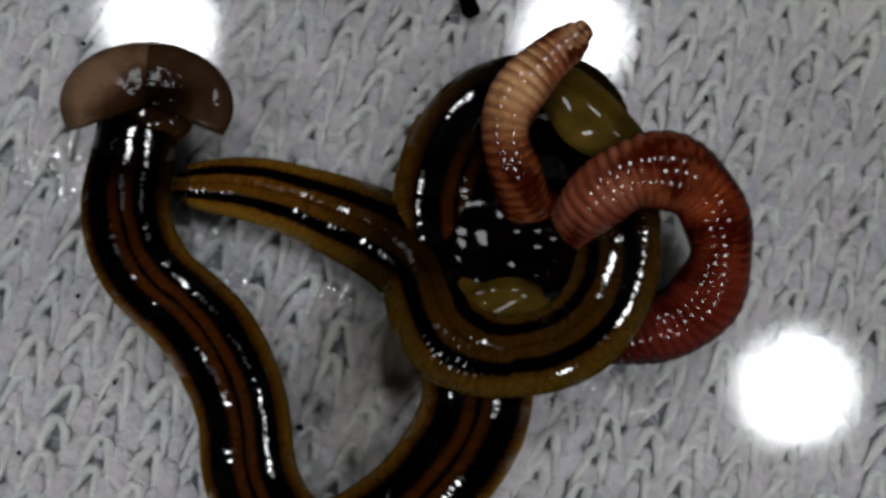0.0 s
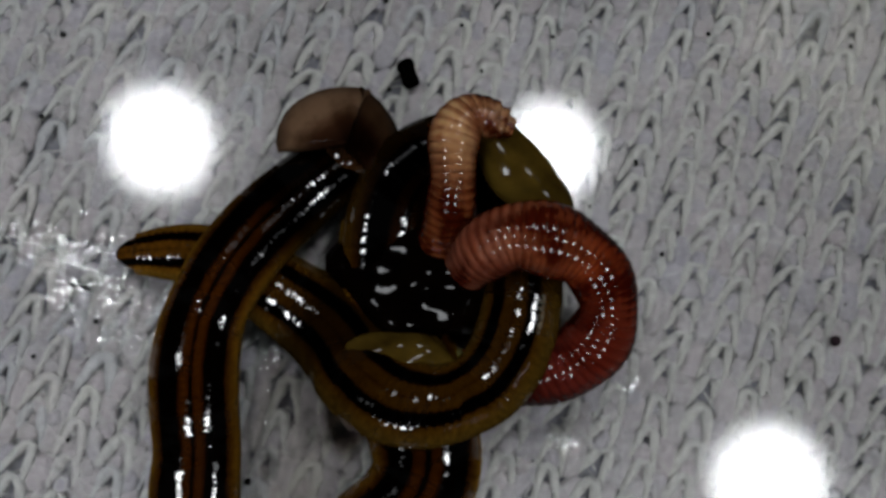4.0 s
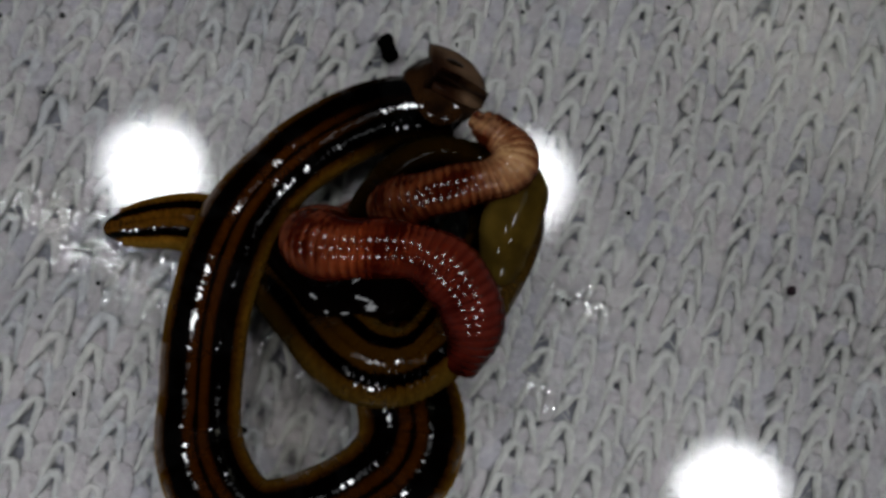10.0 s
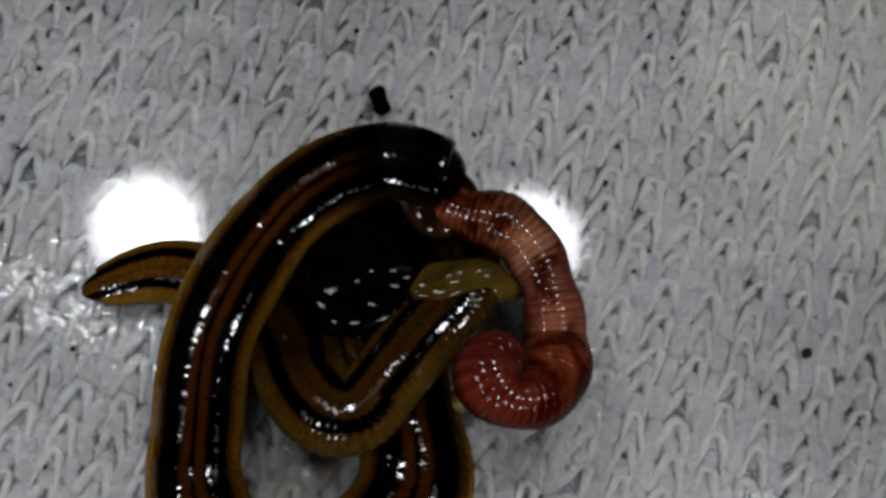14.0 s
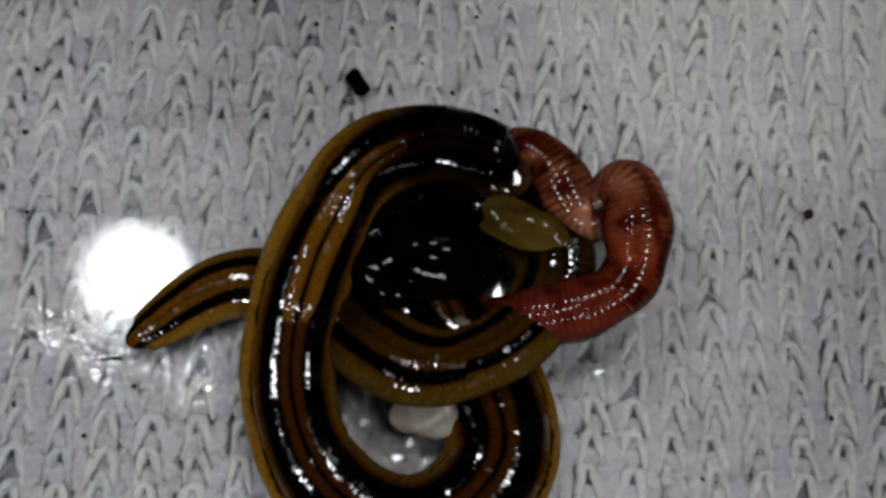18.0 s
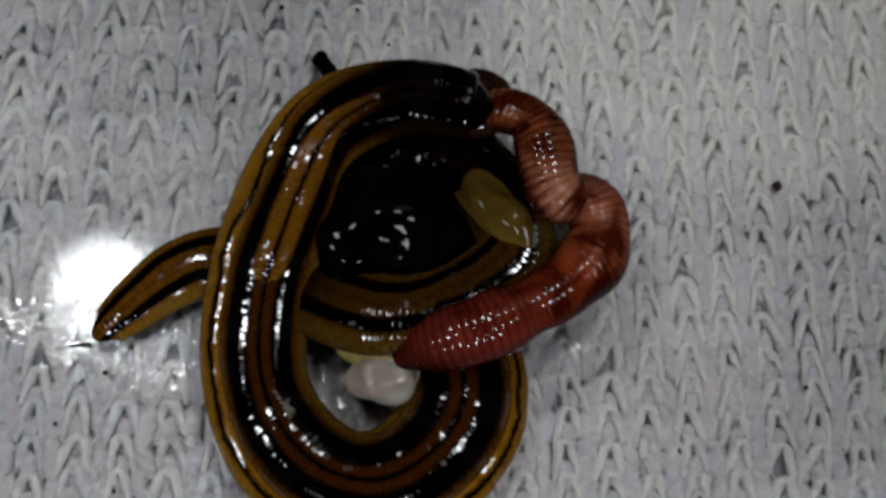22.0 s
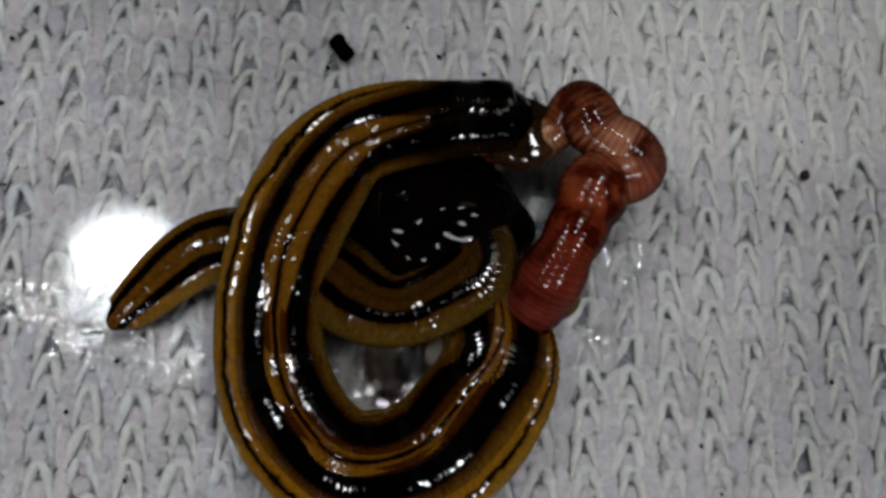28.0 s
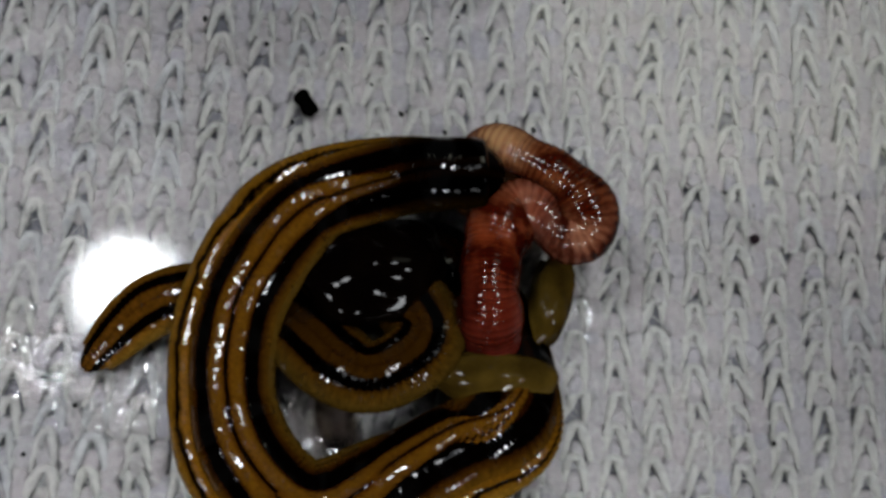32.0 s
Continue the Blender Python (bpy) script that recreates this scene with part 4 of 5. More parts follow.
PREY[18] = [(6.5, 13.3, 1.8), (11.4, 11.6, 3.8), (12.4, 10.0, 4.2), (12.7, 7.9, 3.8), (13.4, 7.0, 3.6), (14.7, 8.0, 4.6), (15.5, 7.8, 5.4), (14.9, 5.4, 5.6), (14.0, 3.4, 5.2), (12.4, 2.8, 4.6), (10.8, 2.9, 3.8), (9.0, 3.3, 3.2), (7.5, 3.9, 2.6)]
PREY[19] = [(6.6, 13.4, 1.8), (11.8, 11.9, 3.2), (13.3, 10.0, 3.6), (13.9, 7.2, 3.6), (14.0, 3.9, 3.8), (12.6, 3.0, 4.2), (11.8, 5.2, 5.0), (10.8, 7.6, 6.0), (11.4, 6.7, 6.4), (11.5, 4.3, 6.2), (11.0, 2.3, 5.4), (9.8, 1.1, 4.6), (8.1, 1.0, 3.4)]
PREY[20] = [(6.3, 13.4, 1.8), (10.9, 9.8, 3.8), (12.5, 8.7, 4.4), (12.9, 6.4, 4.4), (11.8, 4.1, 4.0), (10.4, 1.9, 3.6), (10.8, 0.3, 4.4), (9.1, -1.3, 5.0), (8.3, 0.2, 5.0), (9.1, 2.1, 6.0), (7.1, 2.3, 6.0), (5.4, 1.9, 5.2), (4.0, 1.5, 3.6)]
PREY[21] = [(6.5, 13.6, 1.8), (11.8, 11.4, 4.2), (13.1, 9.9, 4.8), (12.8, 7.5, 4.8), (12.2, 5.3, 4.4), (14.1, 5.2, 4.0), (15.9, 5.0, 4.2), (15.7, 3.6, 4.4), (13.3, 2.8, 4.6), (10.4, 2.4, 5.0), (8.0, 1.6, 5.2), (5.9, 1.2, 4.8), (4.0, 1.3, 3.4)]
PREY[22] = [(6.9, 14.3, 1.8), (11.7, 12.2, 4.2), (13.1, 10.9, 4.8), (13.0, 8.5, 4.8), (12.7, 6.5, 4.6), (14.3, 6.8, 4.0), (14.8, 5.7, 4.0), (14.0, 3.7, 4.2), (11.9, 2.4, 4.8), (9.5, 1.8, 5.0), (7.3, 1.5, 5.2), (5.4, 1.5, 4.8), (3.4, 1.9, 3.4)]
PREY[23] = [(6.6, 13.5, 1.8), (11.2, 12.0, 4.2), (12.6, 11.0, 4.8), (12.1, 8.6, 4.8), (12.2, 6.5, 4.6), (14.4, 6.3, 4.0), (15.9, 5.3, 4.2), (15.4, 4.0, 4.4), (13.4, 4.0, 4.4), (11.2, 3.4, 4.8), (9.5, 2.1, 5.0), (7.0, 1.5, 4.8), (4.4, 1.8, 3.4)]
PREY[24] = [(4.6, 14.3, 0.8), (10.2, 11.9, 4.4), (11.6, 11.3, 4.8), (11.1, 8.5, 4.8), (11.3, 5.8, 4.4), (13.6, 4.9, 4.2), (16.4, 4.9, 4.2), (17.1, 3.5, 4.2), (15.1, 2.3, 4.2), (12.4, 2.5, 4.4), (9.7, 2.6, 4.8), (7.5, 2.6, 4.4), (6.3, 2.1, 3.0)]
PREY[25] = [(4.5, 14.4, 0.8), (10.1, 12.0, 4.4), (11.8, 11.3, 4.8), (11.1, 8.9, 4.8), (10.5, 6.9, 4.2), (12.5, 6.4, 4.2), (15.0, 5.7, 4.2), (15.6, 4.4, 4.2), (14.0, 3.2, 4.2), (11.7, 3.6, 4.4), (9.6, 3.1, 4.8), (7.8, 2.3, 4.4), (5.2, 1.7, 3.0)]
PREY[26] = [(5.5, 13.7, 1.8), (10.3, 12.0, 4.2), (12.6, 11.6, 4.8), (12.6, 9.4, 4.6), (12.3, 8.1, 3.4), (14.2, 8.3, 3.8), (15.4, 7.9, 4.0), (14.2, 6.2, 4.4), (12.7, 4.8, 5.6), (12.1, 4.3, 5.0), (10.7, 3.4, 4.6), (8.2, 2.1, 4.4), (5.1, 1.7, 3.0)]
PREY[29] = [(11.3, 9.6, 2.4), (13.3, 8.9, 3.6), (14.3, 10.1, 4.4), (15.3, 11.7, 5.0), (15.2, 9.8, 5.6), (15.8, 7.8, 5.4), (17.0, 6.3, 5.0), (15.5, 6.6, 4.6), (14.5, 7.5, 4.2), (12.7, 5.7, 4.6), (11.0, 4.0, 5.2), (10.2, 2.8, 3.2), (9.5, 1.5, 0.7)]
PREY[30] = [(10.9, 10.1, 2.4), (12.8, 9.5, 3.6), (13.9, 10.7, 4.4), (14.7, 11.8, 5.0), (14.6, 9.8, 5.6), (15.2, 7.4, 5.4), (16.1, 6.0, 5.0), (14.7, 6.3, 4.6), (13.8, 7.3, 4.2), (12.0, 5.8, 4.6), (10.2, 4.4, 5.2), (9.6, 3.6, 3.2), (8.9, 2.3, 0.7)]
PREY[31] = [(11.6, 12.4, 2.6), (12.6, 12.8, 4.0), (14.2, 11.9, 5.0), (15.8, 9.9, 5.2), (16.8, 7.8, 5.2), (16.9, 6.5, 4.8), (15.6, 6.4, 4.4), (15.1, 8.6, 4.3), (13.9, 9.6, 4.0), (12.2, 7.5, 4.4), (11.0, 5.2, 5.2), (10.4, 3.5, 3.4), (9.9, 2.1, 0.7)]
PREY[32] = [(11.8, 12.6, 2.6), (12.6, 12.8, 4.0), (14.1, 11.3, 5.0), (15.4, 9.8, 5.2), (16.3, 8.0, 5.2), (16.2, 6.6, 4.8), (14.8, 6.7, 4.4), (14.1, 8.7, 4.3), (12.6, 9.0, 4.0), (11.0, 6.9, 4.4), (10.1, 4.9, 5.2), (10.0, 3.6, 3.4), (9.8, 2.1, 0.7)]
HEAD = {}
HEAD[0] = (-9.9, 13.9, 4.4, 89, 0)
HEAD[1] = (-2.0, 11.9, 4.4, 46, 15)
HEAD[2] = (-0.8, 14.1, 4.4, 63, 22)
HEAD[3] = (1.4, 15.0, 4.4, 70, 26)
HEAD[6] = (2.3, 16.3, 4.4, 71, 30)
HEAD[7] = (2.3, 17.5, 4.4, 90, 15)
HEAD[8] = (5.2, 17.9, 4.4, 46, 25)
HEAD[9] = (7.2, 17.5, 4.4, 45, 30)
HEAD[10] = (8.0, 15.0, 4.4, -28, 50)
HEAD[11] = (6.4, 14.0, 5.5, -25, 45)
HEAD[12] = (6.8, 14.0, 4.7, -50, 72)
HEAD[13] = (6.7, 13.6, 4.7, -58, 72)
HEAD[16] = (7.6, 12.3, 4.7, -29, 72)
HEAD[17] = (8.4, 11.6, 4.7, -28, 72)
HEAD[18] = (9.2, 11.7, 4.7, -31, 72)
HEAD[19] = (9.6, 11.2, 4.7, -47, 72)
HEAD[20] = (9.1, 10.6, 4.7, -46, 72)
HEAD[21] = (9.4, 13.0, 4.7, -23, 72)
HEAD[22] = (10.0, 13.3, 4.7, -14, 72)
HEAD[23] = (10.6, 13.2, 4.7, -23, 72)
HEAD[24] = (10.7, 13.6, 4.7, -16, 72)
HEAD[25] = (10.7, 14.1, 4.7, -12, 72)
HEAD[26] = (11.0, 13.9, 4.7, -21, 72)
HEAD[29] = (10.1, 10.0, 4.9, -28, 72)
HEAD[30] = (10.0, 10.1, 4.9, -26, 72)
HEAD[31] = (10.9, 11.4, 4.9, -19, 72)
HEAD[32] = (11.1, 11.1, 4.9, -28, 72)
FOLD = [(0, 5.71, 4.12, 3.0, 0), (1, 5.85, 4.49, 3.0, 0), (2, 5.68, 4.54, 3.0, 0), (3, 4.81, 4.35, 3.0, 0), (6, 3.60, 3.70, 3.9, -1), (7, 3.60, 3.70, 3.9, -1), (8, 2.70, 3.80, 2.2, 9), (9, 2.60, 3.70, 2.2, 19), (10, 1.70, 3.50, 2.4, 29), (11, 1.40, 4.20, 2.6, 39), (12, 6.56, 7.37, 3.5, 43), (13, 7.26, 8.25, 3.7, 33), (16, 10.50, 7.69, 3.7, -54), (17, 9.77, 7.16, 3.7, -59), (18, 10.33, 7.45, 3.7, -44), (19, 9.80, 8.14, 3.5, -59), (20, 8.50, 5.74, 3.8, -79), (21, 9.23, 6.87, 3.8, -74), (22, 10.08, 6.89, 3.8, -69), (23, 9.53, 7.53, 3.8, -68), (24, 8.54, 7.73, 3.8, -88), (25, 8.10, 8.46, 3.8, -63), (26, 9.09, 7.96, 3.8, -53), (29, 10.30, 13.20, 2.4, -17), (30, 9.90, 13.00, 2.4, -17), (31, 13.60, 4.55, 1.6, -125), (32, 13.60, 4.10, 1.6, -123)]
LUMP = [(0, 4.85, 2.41, 1.0, 0), (6, 4.38, 2.89, 1.0, -1), (13, 5.45, 1.63, 1.0, -2), (16, 5.10, 1.90, 0.8, -4), (17, 3.10, 3.00, 0.8, -9), (18, 2.89, 0.48, 1.8, -14), (19, 2.74, 0.70, 1.8, -19), (20, 2.06, 1.02, 2.0, -19), (21, 1.86, 1.05, 2.2, -19), (22, 2.10, 1.24, 2.4, -19), (23, 2.32, 0.99, 2.6, -18), (24, 3.23, -0.19, 2.8, -3), (25, 2.39, 0.24, 2.8, -8), (26, 2.56, 0.99, 3.0, -18), (29, 7.32, 1.27, 0.8, -17), (32, 9.41, -0.55, 0.8, -17)]
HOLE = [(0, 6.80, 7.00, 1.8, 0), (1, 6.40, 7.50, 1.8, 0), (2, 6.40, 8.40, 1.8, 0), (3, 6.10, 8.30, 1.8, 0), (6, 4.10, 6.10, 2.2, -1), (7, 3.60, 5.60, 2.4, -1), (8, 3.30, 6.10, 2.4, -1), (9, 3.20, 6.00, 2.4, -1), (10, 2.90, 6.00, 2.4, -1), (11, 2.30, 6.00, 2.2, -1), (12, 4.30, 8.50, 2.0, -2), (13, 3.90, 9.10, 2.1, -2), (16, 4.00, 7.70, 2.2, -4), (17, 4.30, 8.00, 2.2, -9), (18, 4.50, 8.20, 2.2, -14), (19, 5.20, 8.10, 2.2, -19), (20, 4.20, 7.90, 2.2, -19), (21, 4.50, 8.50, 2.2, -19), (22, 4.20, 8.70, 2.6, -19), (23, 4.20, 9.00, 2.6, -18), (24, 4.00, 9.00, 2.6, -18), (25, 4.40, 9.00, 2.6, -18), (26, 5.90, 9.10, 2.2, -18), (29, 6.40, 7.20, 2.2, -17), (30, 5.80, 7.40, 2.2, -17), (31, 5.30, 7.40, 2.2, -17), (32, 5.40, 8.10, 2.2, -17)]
EDGE = [(0, 9.75, 12.20, 4.6, -43), (1, 9.55, 12.90, 4.6, -38), (2, 9.80, 12.25, 4.6, -46), (3, 9.90, 12.55, 4.6, -46), (6, 9.15, 12.00, 4.6, -71), (7, 9.15, 10.70, 4.6, -78), (8, 9.30, 10.60, 4.6, -82), (9, 10.45, 8.85, 4.6, -95), (10, 10.40, 7.85, 4.6, -112), (11, 8.73, 7.63, 4.6, -67), (12, 5.77, 8.69, 1.0, -62), (13, 4.81, 9.31, 1.0, -62), (16, 5.80, 9.05, 1.0, -64), (17, 6.67, 9.81, 1.0, -69), (18, 5.67, 9.19, 1.0, -74), (19, 6.04, 9.25, 1.0, -79), (20, 5.50, 9.56, 1.0, -79), (21, 6.23, 9.60, 1.0, -79), (22, 6.43, 10.35, 1.0, -79), (23, 6.17, 9.90, 1.0, -78), (24, 5.79, 9.59, 1.0, -78), (25, 5.51, 10.17, 1.0, -78), (26, 6.49, 9.79, 1.0, -78), (29, 8.90, 0.90, 3.0, -16), (30, 8.80, 1.40, 3.0, -22), (31, 9.80, 0.90, 3.0, -18), (32, 9.50, 1.00, 3.0, -20)]


def smooth_line(points, count, trim=0.0):
    """count places along a smooth line through the points, with even steps."""
    p = np.array(points, float)
    p = np.vstack([2 * p[0] - p[1], p, 2 * p[-1] - p[-2]])
    fine = []
    for i in range(1, len(p) - 2):
        a, b, c, d = p[i - 1:i + 3]
        for u in np.linspace(0, 1, 12, endpoint=False):
            fine.append(0.5 * (2 * b + (c - a) * u + (2 * a - 5 * b + 4 * c - d) * u * u + (3 * b - a - 3 * c + d) * u ** 3))
    fine.append(p[-2])
    fine = np.array(fine)
    run = np.concatenate([[0], np.cumsum(np.linalg.norm(np.diff(fine, axis=0), axis=1))])
    at = np.linspace(0, run[-1] - trim, count)
    return np.stack([np.interp(at, run, fine[:, k]) for k in range(3)], 1)


def between(table, t):
    """The control points at any time: a smooth passage between the two nearest seconds."""
    keys = sorted(table)
    t = min(max(t, keys[0]), keys[-1])
    k = max(i for i, s in enumerate(keys) if s <= t)
    if k == len(keys) - 1:
        return np.array(table[keys[k]], float)
    a, b = np.array(table[keys[k]], float), np.array(table[keys[k + 1]], float)
    prev = np.array(table[keys[max(k - 1, 0)]], float)
    nxt = np.array(table[keys[min(k + 2, len(keys) - 1)]], float)
    h = keys[k + 1] - keys[k]
    u = (t - keys[k]) / h
    ma = (b - prev) / (keys[k + 1] - keys[max(k - 1, 0)]) * h * 0.7
    mb = (nxt - a) / (keys[min(k + 2, len(keys) - 1)] - keys[k]) * h * 0.7
    return a * (2 * u ** 3 - 3 * u * u + 1) + ma * (u ** 3 - 2 * u * u + u) + b * (3 * u * u - 2 * u ** 3) + mb * (u ** 3 - u * u)


def eased(line, passes):
    """Rounds off tight turns of a line, its ends kept."""
    for _ in range(passes):
        line = np.vstack([line[:1], 0.25 * line[:-2] + 0.5 * line[1:-1] + 0.25 * line[2:], line[-1:]])
    return line


def frames_along(line, rolls):
    """A pose for each place of a line: y along it, z up, rolled about y."""
    tang = np.gradient(line, axis=0)
    tang /= np.linalg.norm(tang, axis=1)[:, None] + 1e-9
    wide = np.vstack([tang[:1]] * 3 + [tang] + [tang[-1:]] * 3)
    tang = sum(wide[k:k + len(tang)] for k in range(7))
    tang /= np.linalg.norm(tang, axis=1)[:, None] + 1e-9
    out, last = [], np.array((0, 0, 1.0))
    for p, y, roll in zip(line, tang, rolls):
        up = np.array((0, 0, 1.0)) + 0.35 * last
        z = up - y * up.dot(y)
        z /= np.linalg.norm(z) + 1e-9
        last = z
        x = np.cross(y, z)
        m = Matrix(((x[0], y[0], z[0], p[0] * MM), (x[1], y[1], z[1], p[1] * MM), (x[2], y[2], z[2], p[2] * MM), (0, 0, 0, 1)))
        out.append(m @ pose(0, 0, 0, 0, roll, 0))
    return out


TIMES = [0.5 * k for k in range(65)]
BODY_N, PREY_N = 280, 78


def flatworm():
    ob = tagged(new("flatworm"), "dark flatworm with black and ochre stripes coiled round an earthworm", "flatworm")
    seg = mesh_of("body_segment", *lathe([(-1.5, 0.6), (-1.4, 0.90), (-1.2, 0.955), (-0.9, 0.980), (-0.5, 0.994), (0, 1.0), (0.5, 0.994), (0.9, 0.980), (1.2, 0.955), (1.4, 0.90), (1.5, 0.6)], 22, 0.78, 0.6), STRIPED)
    taper = [(-0.9, 0.985), (-0.3, 0.995), (0.2, 0.97), (0.7, 0.89), (1.2, 0.75), (1.6, 0.57), (1.9, 0.36), (2.05, 0.12)]
    tip = mesh_of("tail_tip", *lathe(taper, 22, 0.78, 0.6), STRIPED)
    front = mesh_of("neck_end", *lathe([(-y, s) for y, s in reversed(taper)], 22, 0.78, 0.6), STRIPED)
    segs = []
    for i in range(BODY_N):
        f = i / (BODY_N - 1)
        half = np.interp(f, (0, 0.03, 0.10, 0.3, 0.40, 0.48, 0.56, 0.64, 0.70, 0.80, 0.845, 0.88, 0.93, 0.96, 0.985, 1), (1.8, 1.88, 1.96, 2.15, 2.55, 2.6, 2.5, 2.2, 1.95, 1.95, 2.15, 2.3, 1.9, 1.6, 1.3, 1.05))
        half *= 1 + 0.025 * math.sin(f * 47) + 0.02 * math.sin(f * 83 + 2)
        s = part("body_segment", tip if i == BODY_N - 1 else front if i == 0 else seg, ob)
        # tint along the body: skin tone, plus painted shade where the coil encloses it
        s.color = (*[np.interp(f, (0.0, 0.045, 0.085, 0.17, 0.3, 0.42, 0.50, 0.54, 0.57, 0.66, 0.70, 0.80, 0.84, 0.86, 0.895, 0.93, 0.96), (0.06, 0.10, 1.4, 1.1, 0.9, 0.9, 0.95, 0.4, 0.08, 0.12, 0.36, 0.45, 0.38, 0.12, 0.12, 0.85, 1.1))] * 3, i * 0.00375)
        s.scale = (half * MM, MM, half * MM * 0.85)
        segs.append(s)
    edge = mesh_of("body_margin", *lathe([(-1.5, 0.6), (-1.4, 0.90), (-1.2, 0.955), (-0.9, 0.980), (-0.5, 0.994), (0, 1.0), (0.5, 0.994), (0.9, 0.980), (1.2, 0.955), (1.4, 0.90), (1.5, 0.6)], 18, 0.72, 0.8), MARGIN)
    edges = []
    for i in range(9, 150):
        grow = np.interp(i, (9, 14, 34, 120, 149), (0.15, 0.5, 1, 1, 0.2))
        for side in (1, -1):
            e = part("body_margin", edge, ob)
            # inner margins tinted down: the shade inside the bends is in their colour
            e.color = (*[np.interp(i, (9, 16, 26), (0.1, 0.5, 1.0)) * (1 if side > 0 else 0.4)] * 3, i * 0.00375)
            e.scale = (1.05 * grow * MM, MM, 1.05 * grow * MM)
            edges.append((i, side, grow, e))
    strip = mesh_of("back_band", *lathe([(-1.5, 0.6), (-1.4, 0.90), (-1.2, 0.955), (-0.9, 0.980), (-0.5, 0.994), (0, 1.0), (0.5, 0.994), (0.9, 0.980), (1.2, 0.955), (1.4, 0.90), (1.5, 0.6)], 18, 0.42, 0.8), BAND)
    bands = []
    for i in range(18, 146):
        grow = np.interp(i, (18, 34, 120, 145), (0.35, 1, 1, 0.3))
        e = part("back_band", strip, ob)
        e.color = (*[np.interp(i, (18, 26), (0.2, 1.0))] * 3, i * 0.00375)
        e.scale = (1.0 * grow * MM, MM, 1.0 * grow * MM)
        bands.append((i, grow, e))
    return ob, segs, edges, bands


def risen(t, i):
    """How far the ochre band has come up through the dark back as the body shortens: first behind the head, last along the limb."""
    arch = np.interp(i, (42, 62), (1, 0))
    return arch * np.interp(t, (12.5, 15.5, 28), (0, 0.85, 1)) + (1 - arch) * np.interp(t, (13, 20, 26, 29), (0, 0.2, 0.36, 0.92))


def spread(t):
    """How far the margins of the body are drawn out sideways, in millimetres: it shortens and flattens as it holds its prey."""
    return np.interp(t, (0, 10, 13, 16, 18, 20, 24, 29, 32), (0, 0, 0.1, 0.3, 0.42, 0.75, 0.9, 0.94, 0.96))


def body_roll(f, t):
    """How far the body is turned on its long axis: the coil lies on its inner edge, later at first its upper bend turns the belly out."""
    coil = np.interp(f, (0.46, 0.56, 0.78, 0.86), (0, 20, 20, 0))
    early = np.interp(t, (10, 12), (1, 0))
    late = np.interp(t, (27, 29), (0, 1))
    coil -= np.interp(t, (13, 17), (0, 20)) * np.exp(-((f - 0.09) / 0.06) ** 2)
    return coil - late * 32 * np.exp(-((f - 0.45) / 0.05) ** 2) + early * 45 * np.exp(-((f - 0.645) / 0.035) ** 2)


def earthworm():
    ob = tagged(new("earthworm"), "pink and red ringed earthworm held in the coils", "earthworm")
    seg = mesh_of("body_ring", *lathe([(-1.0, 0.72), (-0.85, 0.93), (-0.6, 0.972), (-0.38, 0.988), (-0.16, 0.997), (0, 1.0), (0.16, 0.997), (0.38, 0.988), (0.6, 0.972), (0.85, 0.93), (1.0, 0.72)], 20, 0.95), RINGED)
    segs = []
    tones = ((0.200, 0.125, 0.062), (0.150, 0.078, 0.036), (0.072, 0.021, 0.0070), (0.066, 0.019, 0.0065), (0.100, 0.040, 0.022), (0.125, 0.055, 0.036), (0.092, 0.025, 0.010), (0.074, 0.0120, 0.0032), (0.054, 0.0085, 0.0040), (0.043, 0.0062, 0.0042), (0.022, 0.0026, 0.0010))
    for i in range(PREY_N):
        f = i / (PREY_N - 1)
        half = np.interp(f, (0, 0.02, 0.08, 0.18, 0.3, 0.45, 0.65, 0.9, 1), (0.5, 0.85, 1.1, 1.2, 1.35, 1.45, 1.6, 1.55, 1.1))
        half *= 1 + 0.09 * math.sin(f * 23) + 0.05 * math.sin(f * 61 + 1)
        s = part("body_ring", seg, ob)
        s.scale = (half * MM, 0.52 * MM, half * MM)
        k = f * (len(tones) - 1)
        a = int(min(k, len(tones) - 2))
        s.color = (*[tones[a][c] + (tones[a + 1][c] - tones[a][c]) * (k - a) for c in range(3)], i * 0.0038 * 72 / PREY_N)
        segs.append(s)
    return segs


FLATWORM, FLAT_SEGS, FLAT_EDGES, FLAT_BANDS = flatworm()
EARTH_SEGS = earthworm()


# ---- head of the flatworm: a half-moon plate whose two lobes fold down ----
def head_lobe(side):
    """A quarter of a flat, rounded plate; its straight side lies on the body's middle line."""
    verts, faces, n, m = [], [], 14, 6
    for r in range(m + 1):
        for k in range(n + 1):
            a = radians(-28 + 118 * k / n)
            s = r / m
            x, y = s * 3.8 * math.cos(a), s * 2.8 * math.sin(a) + 0.2
            thick = 0.45 * math.sqrt(max(1 - s ** 3, 0)) + 0.10
            verts.append((side * x * MM, y * MM, (thick - 0.5) * MM))
    off = len(verts)
    verts += [(x, y, -(z + 0.5 * MM) * 0.6 - 0.5 * MM) for x, y, z in verts]
    w = n + 1
    for r in range(m):
        for k in range(n):
            q = (r * w + k, r * w + k + 1, (r + 1) * w + k + 1, (r + 1) * w + k)
            faces += [q, tuple(v + off for v in reversed(q))]
    for k in range(n):
        faces.append((m * w + k, m * w + k + 1, off + m * w + k + 1, off + m * w + k))
    for r in range(m):
        for k in (0, n):
            faces.append((r * w + k, (r + 1) * w + k, off + (r + 1) * w + k, off + r * w + k))
    return mesh_of("head_lobe", verts, faces, HEAD_SKIN)


